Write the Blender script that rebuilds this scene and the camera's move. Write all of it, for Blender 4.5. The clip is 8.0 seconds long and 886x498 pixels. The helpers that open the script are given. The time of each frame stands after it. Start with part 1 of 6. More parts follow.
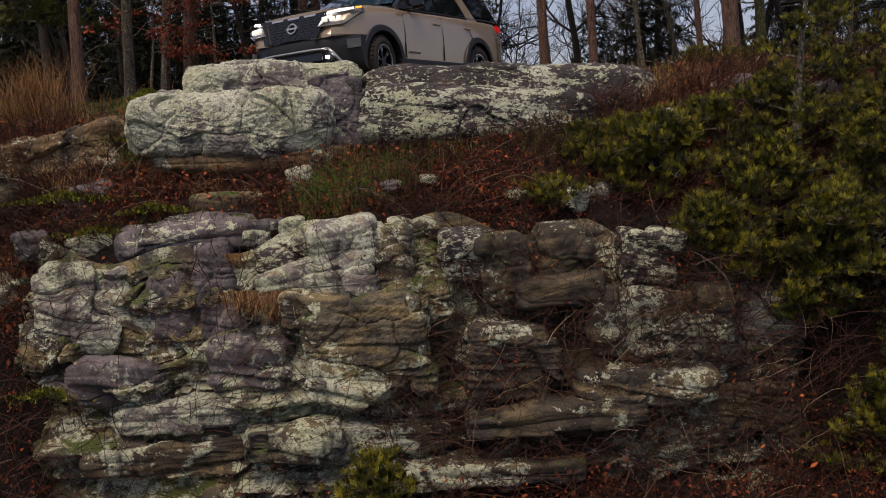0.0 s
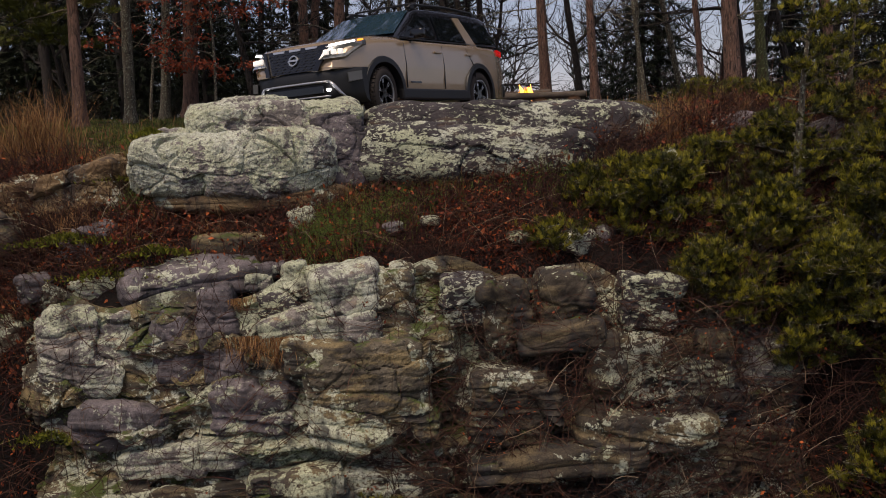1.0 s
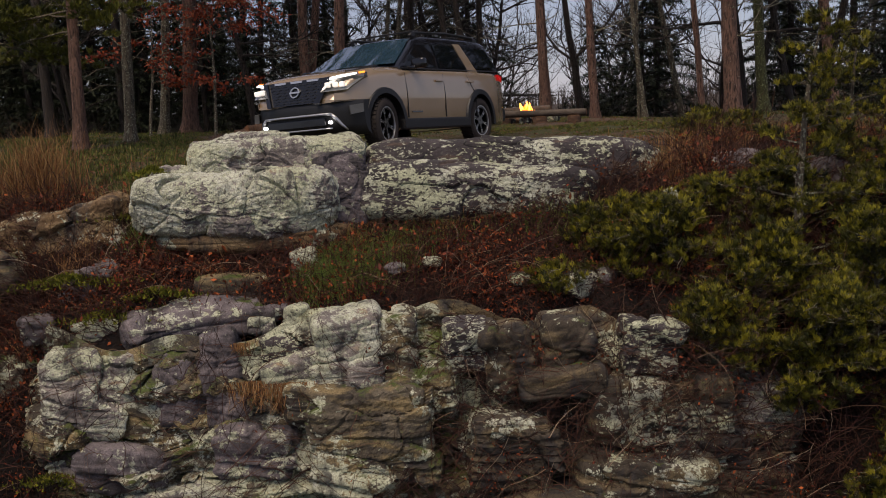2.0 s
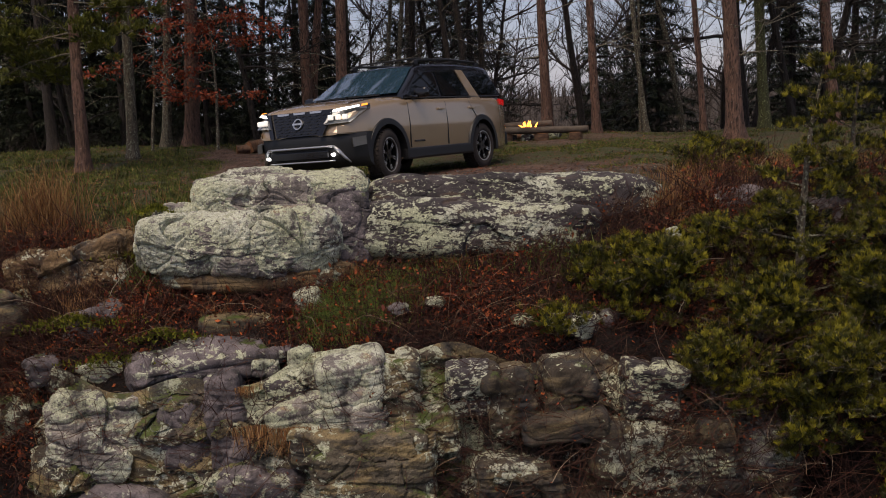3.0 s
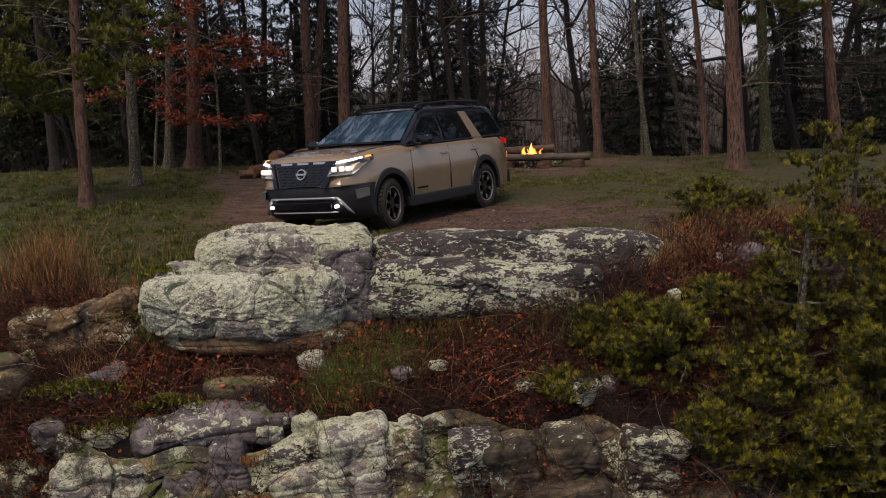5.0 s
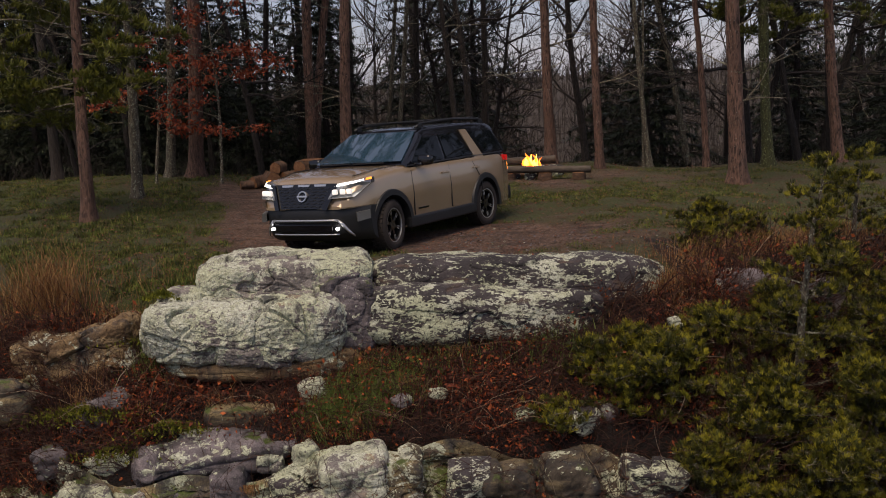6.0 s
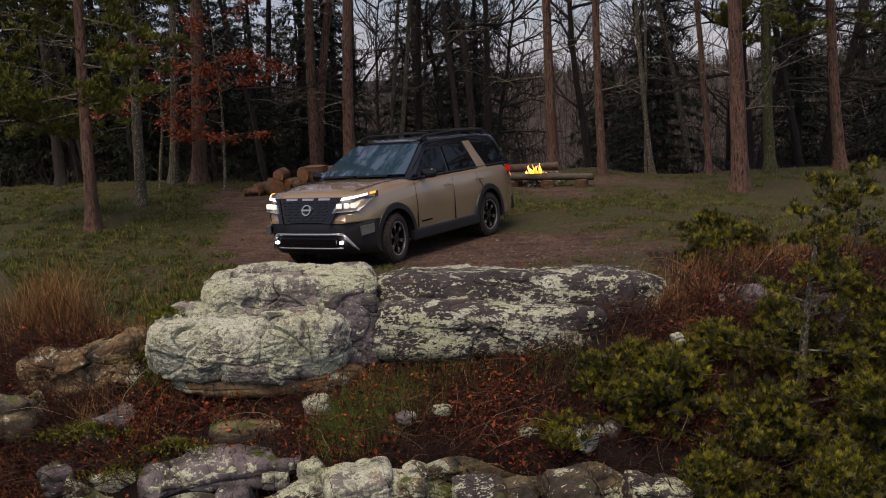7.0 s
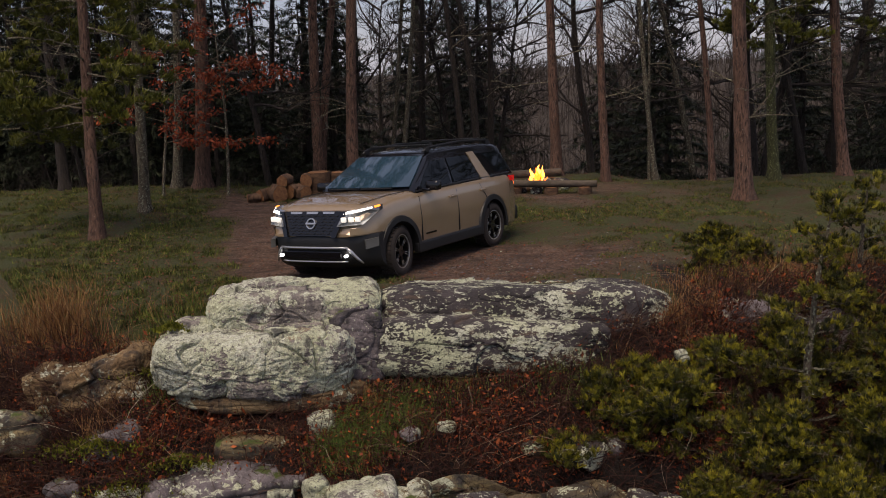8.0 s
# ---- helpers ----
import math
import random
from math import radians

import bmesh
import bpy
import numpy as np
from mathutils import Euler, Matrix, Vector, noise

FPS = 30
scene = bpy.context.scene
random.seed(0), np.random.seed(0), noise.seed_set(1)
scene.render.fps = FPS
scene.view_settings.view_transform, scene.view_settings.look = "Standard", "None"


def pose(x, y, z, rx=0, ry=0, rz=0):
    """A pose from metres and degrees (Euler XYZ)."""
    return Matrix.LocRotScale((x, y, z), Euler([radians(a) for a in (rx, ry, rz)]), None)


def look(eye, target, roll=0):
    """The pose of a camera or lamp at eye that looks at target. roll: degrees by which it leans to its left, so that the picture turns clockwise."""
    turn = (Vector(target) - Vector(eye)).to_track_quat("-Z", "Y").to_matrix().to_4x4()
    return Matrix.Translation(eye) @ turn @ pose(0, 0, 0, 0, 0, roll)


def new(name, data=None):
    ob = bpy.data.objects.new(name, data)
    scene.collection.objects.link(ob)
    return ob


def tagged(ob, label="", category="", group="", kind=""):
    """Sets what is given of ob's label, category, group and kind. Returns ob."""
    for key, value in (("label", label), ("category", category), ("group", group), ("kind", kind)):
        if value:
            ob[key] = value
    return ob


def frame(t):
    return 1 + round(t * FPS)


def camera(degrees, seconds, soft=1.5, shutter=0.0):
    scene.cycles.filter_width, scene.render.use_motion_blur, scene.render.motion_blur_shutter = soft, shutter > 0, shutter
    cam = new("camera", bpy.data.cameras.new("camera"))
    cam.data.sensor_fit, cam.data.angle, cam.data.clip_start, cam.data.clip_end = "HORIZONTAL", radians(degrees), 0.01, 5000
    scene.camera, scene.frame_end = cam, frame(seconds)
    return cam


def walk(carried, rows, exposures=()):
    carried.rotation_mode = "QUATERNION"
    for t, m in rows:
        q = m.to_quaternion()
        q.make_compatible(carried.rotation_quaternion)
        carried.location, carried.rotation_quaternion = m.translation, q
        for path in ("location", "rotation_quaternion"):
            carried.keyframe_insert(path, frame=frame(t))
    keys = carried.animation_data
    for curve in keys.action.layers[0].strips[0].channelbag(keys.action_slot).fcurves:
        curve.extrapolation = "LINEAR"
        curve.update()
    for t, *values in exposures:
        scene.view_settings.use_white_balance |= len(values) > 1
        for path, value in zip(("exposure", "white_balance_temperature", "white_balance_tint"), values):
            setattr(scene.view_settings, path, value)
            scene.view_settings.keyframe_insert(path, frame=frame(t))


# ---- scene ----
cam = camera(48.0, 8.0, soft=1.0)
PATH = [
    (0, (-0.814, 0.441, -0.292), (-0.749, 2.42, -0.576), -3.4),
    (0.5, (-0.814, 0.468, 0.006), (-0.747, 2.445, -0.287), -3.4),
    (1, (-0.821, 0.49, 0.301), (-0.753, 2.466, -0.001), -3.3),
    (1.5, (-0.838, 0.515, 0.589), (-0.766, 2.49, 0.279), -3.2),
    (3, (-0.841, 0.593, 1.481), (-0.77, 2.563, 1.143), -3.1),
    (3.5, (-0.846, 0.62, 1.753), (-0.774, 2.588, 1.407), -3.0),
    (4, (-0.846, 0.643, 1.977), (-0.775, 2.61, 1.624), -3.0),
    (4.5, (-0.841, 0.66, 2.195), (-0.771, 2.627, 1.835), -3.0),
    (6, (-0.78, 0.739, 2.849), (-0.716, 2.701, 2.468), -2.8),
    (6.5, (-0.779, 0.733, 2.984), (-0.717, 2.695, 2.6), -2.8),
    (7, (-0.802, 0.734, 3.116), (-0.741, 2.694, 2.727), -2.8),
    (7.5, (-0.807, 0.745, 3.252), (-0.748, 2.705, 2.858), -2.8),
    (8, (-0.825, 0.769, 3.387), (-0.768, 2.728, 2.988), -2.7),
]
EXPOSURE = 0.62
walk(cam, [(t, look(eye, target, roll)) for t, eye, target, roll in PATH],
     exposures=[(0, EXPOSURE, 6550, 15), (8, EXPOSURE, 6550, 15)])

# ---------- daylight: dusk under a thin overcast, open sky behind the camera ----------
world = bpy.data.worlds.new("dusk_sky")
scene.world = world
world.use_nodes = True
sky = world.node_tree.nodes.new("ShaderNodeTexSky")
sky.sky_type, sky.sun_disc = "NISHITA", False
sky.sun_elevation, sky.sun_rotation = radians(63), radians(209)
sky.air_density, sky.dust_density, sky.ozone_density = 1.0, 0.0, 5.0
veil = world.node_tree.nodes.new("ShaderNodeMix")
veil.data_type = "RGBA"
veil.inputs[0].default_value = 0.72
veil.inputs[7].default_value = (4.0, 4.2, 5.4, 1)
world.node_tree.links.new(sky.outputs[0], veil.inputs[6])
world.node_tree.links.new(veil.outputs[2], world.node_tree.nodes["Background"].inputs[0])
world.node_tree.nodes["Background"].inputs[1].default_value = 0.062
sun_data = bpy.data.lights.new("sun", "SUN")
sun_data.energy, sun_data.angle, sun_data.color = 2.1, radians(40), (1.0, 0.83, 0.62)
sun = new("sun", sun_data)
sun.matrix_world = look((-6, 1, 25), (0, 12, 0))


# ---------- materials ----------
def mat(name, rough=0.8, metal=0.0):
    m = bpy.data.materials.new(name)
    m.use_nodes = True
    b = m.node_tree.nodes["Principled BSDF"]
    b.inputs["Roughness"].default_value, b.inputs["Metallic"].default_value = rough, metal
    return m, m.node_tree, b


def node(nt, kind, **inputs):
    n = nt.nodes.new("ShaderNode" + kind)
    for k, v in inputs.items():
        n.inputs[k.replace("_", " ")].default_value = v
    return n


def coords(nt, scale=(1, 1, 1), space="world"):
    """Mapped coordinates: world metres, or the object's own."""
    if space == "world":
        src = nt.nodes.new("ShaderNodeNewGeometry").outputs["Position"]
    else:
        src = nt.nodes.new("ShaderNodeTexCoord").outputs["Object"]
    mp = nt.nodes.new("ShaderNodeMapping")
    mp.inputs["Scale"].default_value = scale
    nt.links.new(src, mp.inputs["Vector"])
    return mp.outputs[0]


def noise_tex(nt, vec, scale, detail=4.0, rough=0.6, dist=0.0):
    n = node(nt, "TexNoise", Scale=scale, Detail=detail, Roughness=rough, Distortion=dist)
    nt.links.new(vec, n.inputs["Vector"])
    return n.outputs["Fac"]


def ramp(nt, fac, stops):
    r = nt.nodes.new("ShaderNodeValToRGB")
    while len(r.color_ramp.elements) < len(stops):
        r.color_ramp.elements.new(0.5)
    for e, (p, c) in zip(r.color_ramp.elements, stops):
        e.position = p
        e.color = (c, c, c, 1) if isinstance(c, (int, float)) else (*c, 1)
    nt.links.new(fac, r.inputs[0])
    return r.outputs[0]


def mix(nt, fac, a, b):
    m = nt.nodes.new("ShaderNodeMix")
    m.data_type = "RGBA"
    for sock, val in ((m.inputs[0], fac), (m.inputs[6], a), (m.inputs[7], b)):
        if isinstance(val, (int, float)):
            sock.default_value = val
        elif isinstance(val, tuple):
            sock.default_value = (*val, 1)
        else:
            nt.links.new(val, sock)
    return m.outputs[2]


def times(nt, a, b):
    m = nt.nodes.new("ShaderNodeMath")
    m.operation = "MULTIPLY"
    for sock, val in zip(m.inputs, (a, b)):
        if isinstance(val, (int, float)):
            sock.default_value = val
        else:
            nt.links.new(val, sock)
    return m.outputs[0]


def bump(nt, b, height, strength=0.5, distance=0.02):
    n = nt.nodes.new("ShaderNodeBump")
    n.inputs["Strength"].default_value, n.inputs["Distance"].default_value = strength, distance
    nt.links.new(height, n.inputs["Height"])
    nt.links.new(n.outputs[0], b.inputs["Normal"])


def facing_up(nt, lo, hi):
    g = nt.nodes.new("ShaderNodeNewGeometry")
    s = nt.nodes.new("ShaderNodeSeparateXYZ")
    nt.links.new(g.outputs["Normal"], s.inputs[0])
    return ramp(nt, s.outputs[2], [(lo, 0.0), (hi, 1.0)])


def rock_material(name, dark, mid, tan, lichen_at, fine_at, moss_at, tan_at=0.58, zones=0.10, streak=(1, 1, 1), stain_at=0.52):
    """Weathered sandstone: grey stone, tan fresh beds, pale green lichen in crusts, black stains, moss on ledges."""
    m, nt, b = mat(name, 0.88)
    w = coords(nt)
    flat = coords(nt, (1, 1, 3.5))
    base = mix(nt, ramp(nt, noise_tex(nt, w, 2.2, 6, 0.65, 0.4), [(0.38, 0.0), (0.62, 1.0)]), dark, mid)
    base = mix(nt, ramp(nt, noise_tex(nt, flat, 1.6, 5, 0.6, 0.3), [(tan_at, 0.0), (tan_at + 0.1, 1.0)]), base, tan)
    grain = ramp(nt, noise_tex(nt, w, 60, 3, 0.7), [(0.3, 0.45), (0.7, 1.35)])
    run = coords(nt, streak)
    zone = ramp(nt, noise_tex(nt, run, 0.9, 3, 0.5), [(0.35, 0.5 - zones), (0.65, 0.5 + zones)])

    def crust(scale, detail, dist, at):
        lift = nt.nodes.new("ShaderNodeMath")
        lift.operation = "ADD"
        nt.links.new(noise_tex(nt, run, scale, detail, 0.66, dist), lift.inputs[0]), nt.links.new(zone, lift.inputs[1])
        half = times(nt, lift.outputs[0], 0.5)
        at = 0.5 * (at + 0.5)
        return ramp(nt, half, [(at, 0.0), (at + 0.010, 1.0)])
    big = crust(4.2, 6, 0.2, lichen_at)
    small = crust(13.0, 4, 0.5, fine_at)
    cover = nt.nodes.new("ShaderNodeMath")
    cover.operation = "MAXIMUM"
    nt.links.new(big, cover.inputs[0]), nt.links.new(small, cover.inputs[1])
    hole = ramp(nt, noise_tex(nt, w, 26, 5, 0.7), [(0.40, 0.0), (0.44, 1.0)])
    cover = times(nt, cover.outputs[0], hole)
    tint = mix(nt, ramp(nt, noise_tex(nt, w, 1.3, 3, 0.5), [(0.42, 0.0), (0.6, 1.0)]), (0.51, 0.53, 0.44), (0.46, 0.49, 0.335))
    lichen = mix(nt, ramp(nt, noise_tex(nt, w, 11, 5, 0.7), [(0.35, 0.0), (0.6, 1.0)]), (0.34, 0.36, 0.25), tint)
    col = mix(nt, times(nt, cover, 0.92), base, lichen)
    stain = ramp(nt, noise_tex(nt, coords(nt, (2.2, 2.2, 0.5)), 1.5, 5, 0.65), [(stain_at, 0.0), (stain_at + 0.12, 0.85)])
    col = mix(nt, stain, col, (0.025, 0.023, 0.025))
    moss = times(nt, facing_up(nt, 0.25, 0.75), ramp(nt, noise_tex(nt, w, 2.6, 5, 0.65), [(moss_at, 0.0), (moss_at + 0.06, 1.0)]))
    col = mix(nt, moss, col, (0.055, 0.075, 0.012))
    mul = nt.nodes.new("ShaderNodeMix")
    mul.data_type, mul.blend_type = "RGBA", "MULTIPLY"
    mul.inputs[0].default_value = 1.0
    nt.links.new(col, mul.inputs[6]), nt.links.new(grain, mul.inputs[7])
    nt.links.new(mul.outputs[2], b.inputs["Base Color"])
    h = mix(nt, 0.45, noise_tex(nt, w, 22, 8, 0.75), noise_tex(nt, flat, 7, 6, 0.7))
    bump(nt, b, h, 0.6, 0.022)
    return m


ROCK_PALE = rock_material("pale_lichen_rock", (0.075, 0.066, 0.068), (0.25, 0.225, 0.205), (0.27, 0.20, 0.12), 0.485, 0.535, 0.78, 0.60, 0.10, (1, 1, 1.3), 0.54)
ROCK_DARK = rock_material("dark_lichen_rock", (0.018, 0.015, 0.017), (0.058, 0.048, 0.052), (0.10, 0.065, 0.045), 0.535, 0.565, 0.74, 0.60, 0.05, (0.9, 1.2, 1.9), 0.60)
ROCK_CLIFF = rock_material("cliff_rock", (0.030, 0.024, 0.018), (0.12, 0.10, 0.070), (0.20, 0.152, 0.075), 0.525, 0.575, 0.52, 0.48, 0.13, (0.9, 1, 1.0), 0.53)
# brown rock, darkened in its colour for shade on the cliff's right and foot
ROCK_BROWN_SHADE = rock_material("brown_shaded_rock", (0.014, 0.011, 0.008), (0.078, 0.060, 0.041), (0.13, 0.098, 0.052), 0.535, 0.575, 0.60, 0.50, 0.12, (0.9, 1, 1.0), 0.51)
ROCK_GREY = rock_material("grey_violet_rock", (0.050, 0.043, 0.049), (0.19, 0.163, 0.172), (0.16, 0.12, 0.10), 0.63, 0.65, 0.58, 0.64, 0.10)
ROCK_TAN = rock_material("tan_bedded_rock", (0.075, 0.043, 0.020), (0.20, 0.13, 0.062), (0.25, 0.175, 0.09), 0.62, 0.64, 0.80, 0.48)


def grained(name, a, b2, scale, rough=0.85, stretch=(1, 1, 1), space="world", strength=0.5, dist=0.01, third=None):
    """A two-tone surface with grain at two scales and relief."""
    m, nt, b = mat(name, rough)
    v = coords(nt, stretch, space)
    f = noise_tex(nt, v, scale, 7, 0.65, 0.3)
    col = mix(nt, ramp(nt, f, [(0.35, 0.0), (0.65, 1.0)]), a, b2)
    if third:
        col = mix(nt, ramp(nt, noise_tex(nt, v, scale * 0.23, 5, 0.6), [(0.52, 0.0), (0.66, 1.0)]), col, third)
    nt.links.new(col, b.inputs["Base Color"])
    bump(nt, b, f, strength, dist)
    return m


def varied(name, cols, rough=0.7, shine=0.3):
    """One colour for each loose piece of a joined mesh, from a ramp."""
    m, nt, b = mat(name, rough)
    g = nt.nodes.new("ShaderNodeNewGeometry")
    n = len(cols)
    nt.links.new(ramp(nt, g.outputs["Random Per Island"], [(i / (n - 1), c) for i, c in enumerate(cols)]), b.inputs["Base Color"])
    b.inputs["Specular IOR Level"].default_value = shine
    return m


def bark(name, furrow, plate, fleck, amount):
    """Furrowed bark: long plates between dark furrows, with pale flecks of lichen."""
    m, nt, b = mat(name, 0.95)
    v = coords(nt, (1, 1, 0.22))
    f = noise_tex(nt, v, 26, 5, 0.65, 0.6)
    col = mix(nt, ramp(nt, f, [(0.36, 0.0), (0.58, 1.0)]), furrow, plate)
    w = coords(nt)
    col = mix(nt, ramp(nt, noise_tex(nt, w, 1.1, 4, 0.6), [(0.4, 0.0), (0.65, 0.6)]), col, tuple(0.45 * c for c in plate))
    col = mix(nt, ramp(nt, noise_tex(nt, w, 30, 4, 0.6), [(amount, 0.0), (amount + 0.03, 0.9)]), col, fleck)
    nt.links.new(col, b.inputs["Base Color"])
    bump(nt, b, f, 1.0, 0.06)
    return m


BARK_PINE = bark("pine_bark", (0.018, 0.011, 0.009), (0.19, 0.105, 0.075), (0.26, 0.22, 0.18), 0.64)
BARK_GREY = bark("grey_bark", (0.018, 0.015, 0.011), (0.15, 0.122, 0.085), (0.30, 0.31, 0.22), 0.57)
BARK_DARK = bark("dark_bark", (0.006, 0.005, 0.005), (0.045, 0.034, 0.028), (0.12, 0.11, 0.09), 0.66)
BARK_MOSS = bark("mossy_bark", (0.014, 0.014, 0.006), (0.085, 0.09, 0.03), (0.22, 0.25, 0.12), 0.60)
TWIG_TAN = varied("tan_twig", [(0.12, 0.075, 0.045), (0.22, 0.15, 0.095), (0.32, 0.26, 0.19)], 0.9)
# near twigs at half tone: the wood's shade is put into the colour
TWIG_SHADED = varied("shaded_twig", [(0.012, 0.010, 0.009), (0.032, 0.026, 0.022), (0.065, 0.054, 0.047)], 0.9)
# ridge twigs keep the paler tone, which stands in for haze
TWIG_HAZY = varied("hazy_grey_twig", [(0.025, 0.02, 0.017), (0.06, 0.05, 0.043), (0.12, 0.10, 0.088)], 0.9)
NEEDLE = varied("pine_needle", [(0.008, 0.011, 0.003), (0.028, 0.032, 0.004), (0.085, 0.086, 0.007), (0.27, 0.24, 0.016), (0.088, 0.087, 0.008), (0.018, 0.022, 0.004)], 0.6)
NEEDLE_LAWN = varied("green_pine_needle", [(0.030, 0.038, 0.006), (0.075, 0.082, 0.010), (0.14, 0.14, 0.016), (0.05, 0.058, 0.008)], 0.6)
NEEDLE_FAR = varied("old_pine_needle", [(0.016, 0.024, 0.004), (0.036, 0.044, 0.007), (0.065, 0.068, 0.012)], 0.6)
HEMLOCK = varied("hemlock_needle", [(0.006, 0.011, 0.005), (0.016, 0.024, 0.010), (0.036, 0.044, 0.018)], 0.6)
LEAF_RED = varied("red_oak_leaf", [(0.10, 0.015, 0.008), (0.22, 0.036, 0.011), (0.30, 0.07, 0.02), (0.08, 0.018, 0.010)], 0.6)
LEAF_DEAD = varied("dead_leaf", [(0.022, 0.006, 0.004), (0.09, 0.017, 0.008), (0.19, 0.036, 0.012), (0.05, 0.018, 0.010), (0.26, 0.06, 0.017), (0.055, 0.012, 0.007), (0.40, 0.10, 0.024), (0.12, 0.026, 0.010)], 0.7)
LEAF_BROWN = varied("brown_leaf", [(0.025, 0.013, 0.009), (0.07, 0.034, 0.018), (0.12, 0.068, 0.038), (0.16, 0.045, 0.02), (0.05, 0.024, 0.014)], 0.75)
BRIAR = varied("briar_stem", [(0.012, 0.004, 0.003), (0.040, 0.010, 0.007), (0.07, 0.030, 0.017), (0.022, 0.008, 0.006), (0.030, 0.008, 0.006), (0.12, 0.07, 0.042)], 0.8)
DRY_GRASS = varied("dry_grass", [(0.13, 0.055, 0.020), (0.27, 0.13, 0.045), (0.38, 0.23, 0.10), (0.11, 0.036, 0.018), (0.20, 0.12, 0.04)], 0.8)
GRASS = varied("lawn_grass", [(0.028, 0.042, 0.008), (0.058, 0.080, 0.014), (0.10, 0.12, 0.020), (0.16, 0.11, 0.042)], 0.75)
WEED = varied("green_weed", [(0.06, 0.11, 0.02), (0.14, 0.21, 0.04), (0.25, 0.31, 0.09)], 0.7)
nt = GRASS.node_tree
tone = nt.nodes.new("ShaderNodeMix")
tone.data_type, tone.blend_type = "RGBA", "MULTIPLY"
tone.inputs[0].default_value = 1.0
link = nt.nodes["Principled BSDF"].inputs["Base Color"].links[0]
nt.links.new(link.from_socket, tone.inputs[6])
nt.links.new(ramp(nt, noise_tex(nt, coords(nt), 4.5, 5, 0.7), [(0.36, 0.35), (0.5, 0.9), (0.64, 1.9)]), tone.inputs[7])
nt.links.new(tone.outputs[2], nt.nodes["Principled BSDF"].inputs["Base Color"])
MOSS = varied("moss_tuft", [(0.045, 0.055, 0.004), (0.10, 0.11, 0.008), (0.17, 0.165, 0.014)], 0.9)


# ---------- geometry helpers ----------
def lattice(i, j, k, seed):
    h = (i * 374761393 + j * 668265263 + k * 2147483647 + seed * 1274126177) & 0xFFFFFFFF
    h = ((h ^ (h >> 13)) * 1274126177) & 0xFFFFFFFF
    h = ((h ^ (h >> 16)) * 2246822519) & 0xFFFFFFFF
    return ((h ^ (h >> 15)) & 0xFFFFFF) / float(0xFFFFFF)


def value_noise(p, seed=0):
    i = np.floor(p).astype(np.int64)
    f = p - i
    f = f * f * f * (f * (f * 6 - 15) + 10)
    out = 0
    for dx in (0, 1):
        for dy in (0, 1):
            for dz in (0, 1):
                w = (f[:, 0] if dx else 1 - f[:, 0]) * (f[:, 1] if dy else 1 - f[:, 1]) * (f[:, 2] if dz else 1 - f[:, 2])
                out = out + w * lattice(i[:, 0] + dx, i[:, 1] + dy, i[:, 2] + dz, seed)
    return out * 2 - 1


def fbm(p, octaves=4, gain=0.5, seed=0):
    out, amp = 0, 1.0
    for o in range(octaves):
        out = out + amp * value_noise(p * 2.03 ** o + 17.3 * o, seed + o)
        amp *= gain
    return out


def cells(p, seed=0):
    """Broken-stone pattern: the gap between the two nearest of a jittered grid's points (small in cracks), and a tilted facet for each cell."""
    i = np.floor(p).astype(np.int64)
    d1 = np.full(len(p), 9.0)
    d2 = np.full(len(p), 9.0)
    near = np.zeros((len(p), 3))
    who = np.zeros((len(p), 3), np.int64)
    for dx in (-1, 0, 1):
        for dy in (-1, 0, 1):
            for dz in (-1, 0, 1):
                a, b, c = i[:, 0] + dx, i[:, 1] + dy, i[:, 2] + dz
                q = np.stack([a + lattice(a, b, c, seed), b + lattice(a, b, c, seed + 7), c + lattice(a, b, c, seed + 13)], 1)
                d = np.sqrt(((q - p) ** 2).sum(1))
                d2 = np.minimum(d2, np.maximum(d, d1))
                m = d < d1
                near[m] = q[m]
                who[m] = np.stack([a, b, c], 1)[m]
                d1 = np.minimum(d1, d)
    g = np.stack([lattice(who[:, 0], who[:, 1], who[:, 2], seed + k) for k in (21, 22, 23, 24)], 1) - 0.5
    facet = g[:, 3] + 1.3 * ((p - near) * g[:, :3]).sum(1)
    return d2 - d1, facet


def mesh_of(name, verts, faces, material, smooth=False):
    me = bpy.data.meshes.new(name)
    me.from_pydata(verts if isinstance(verts, list) else verts.tolist(), [], faces if isinstance(faces, list) else faces.tolist())
    me.materials.append(material)
    if smooth:
        me.polygons.foreach_set("use_smooth", [True] * len(me.polygons))
    me.update()
    return me


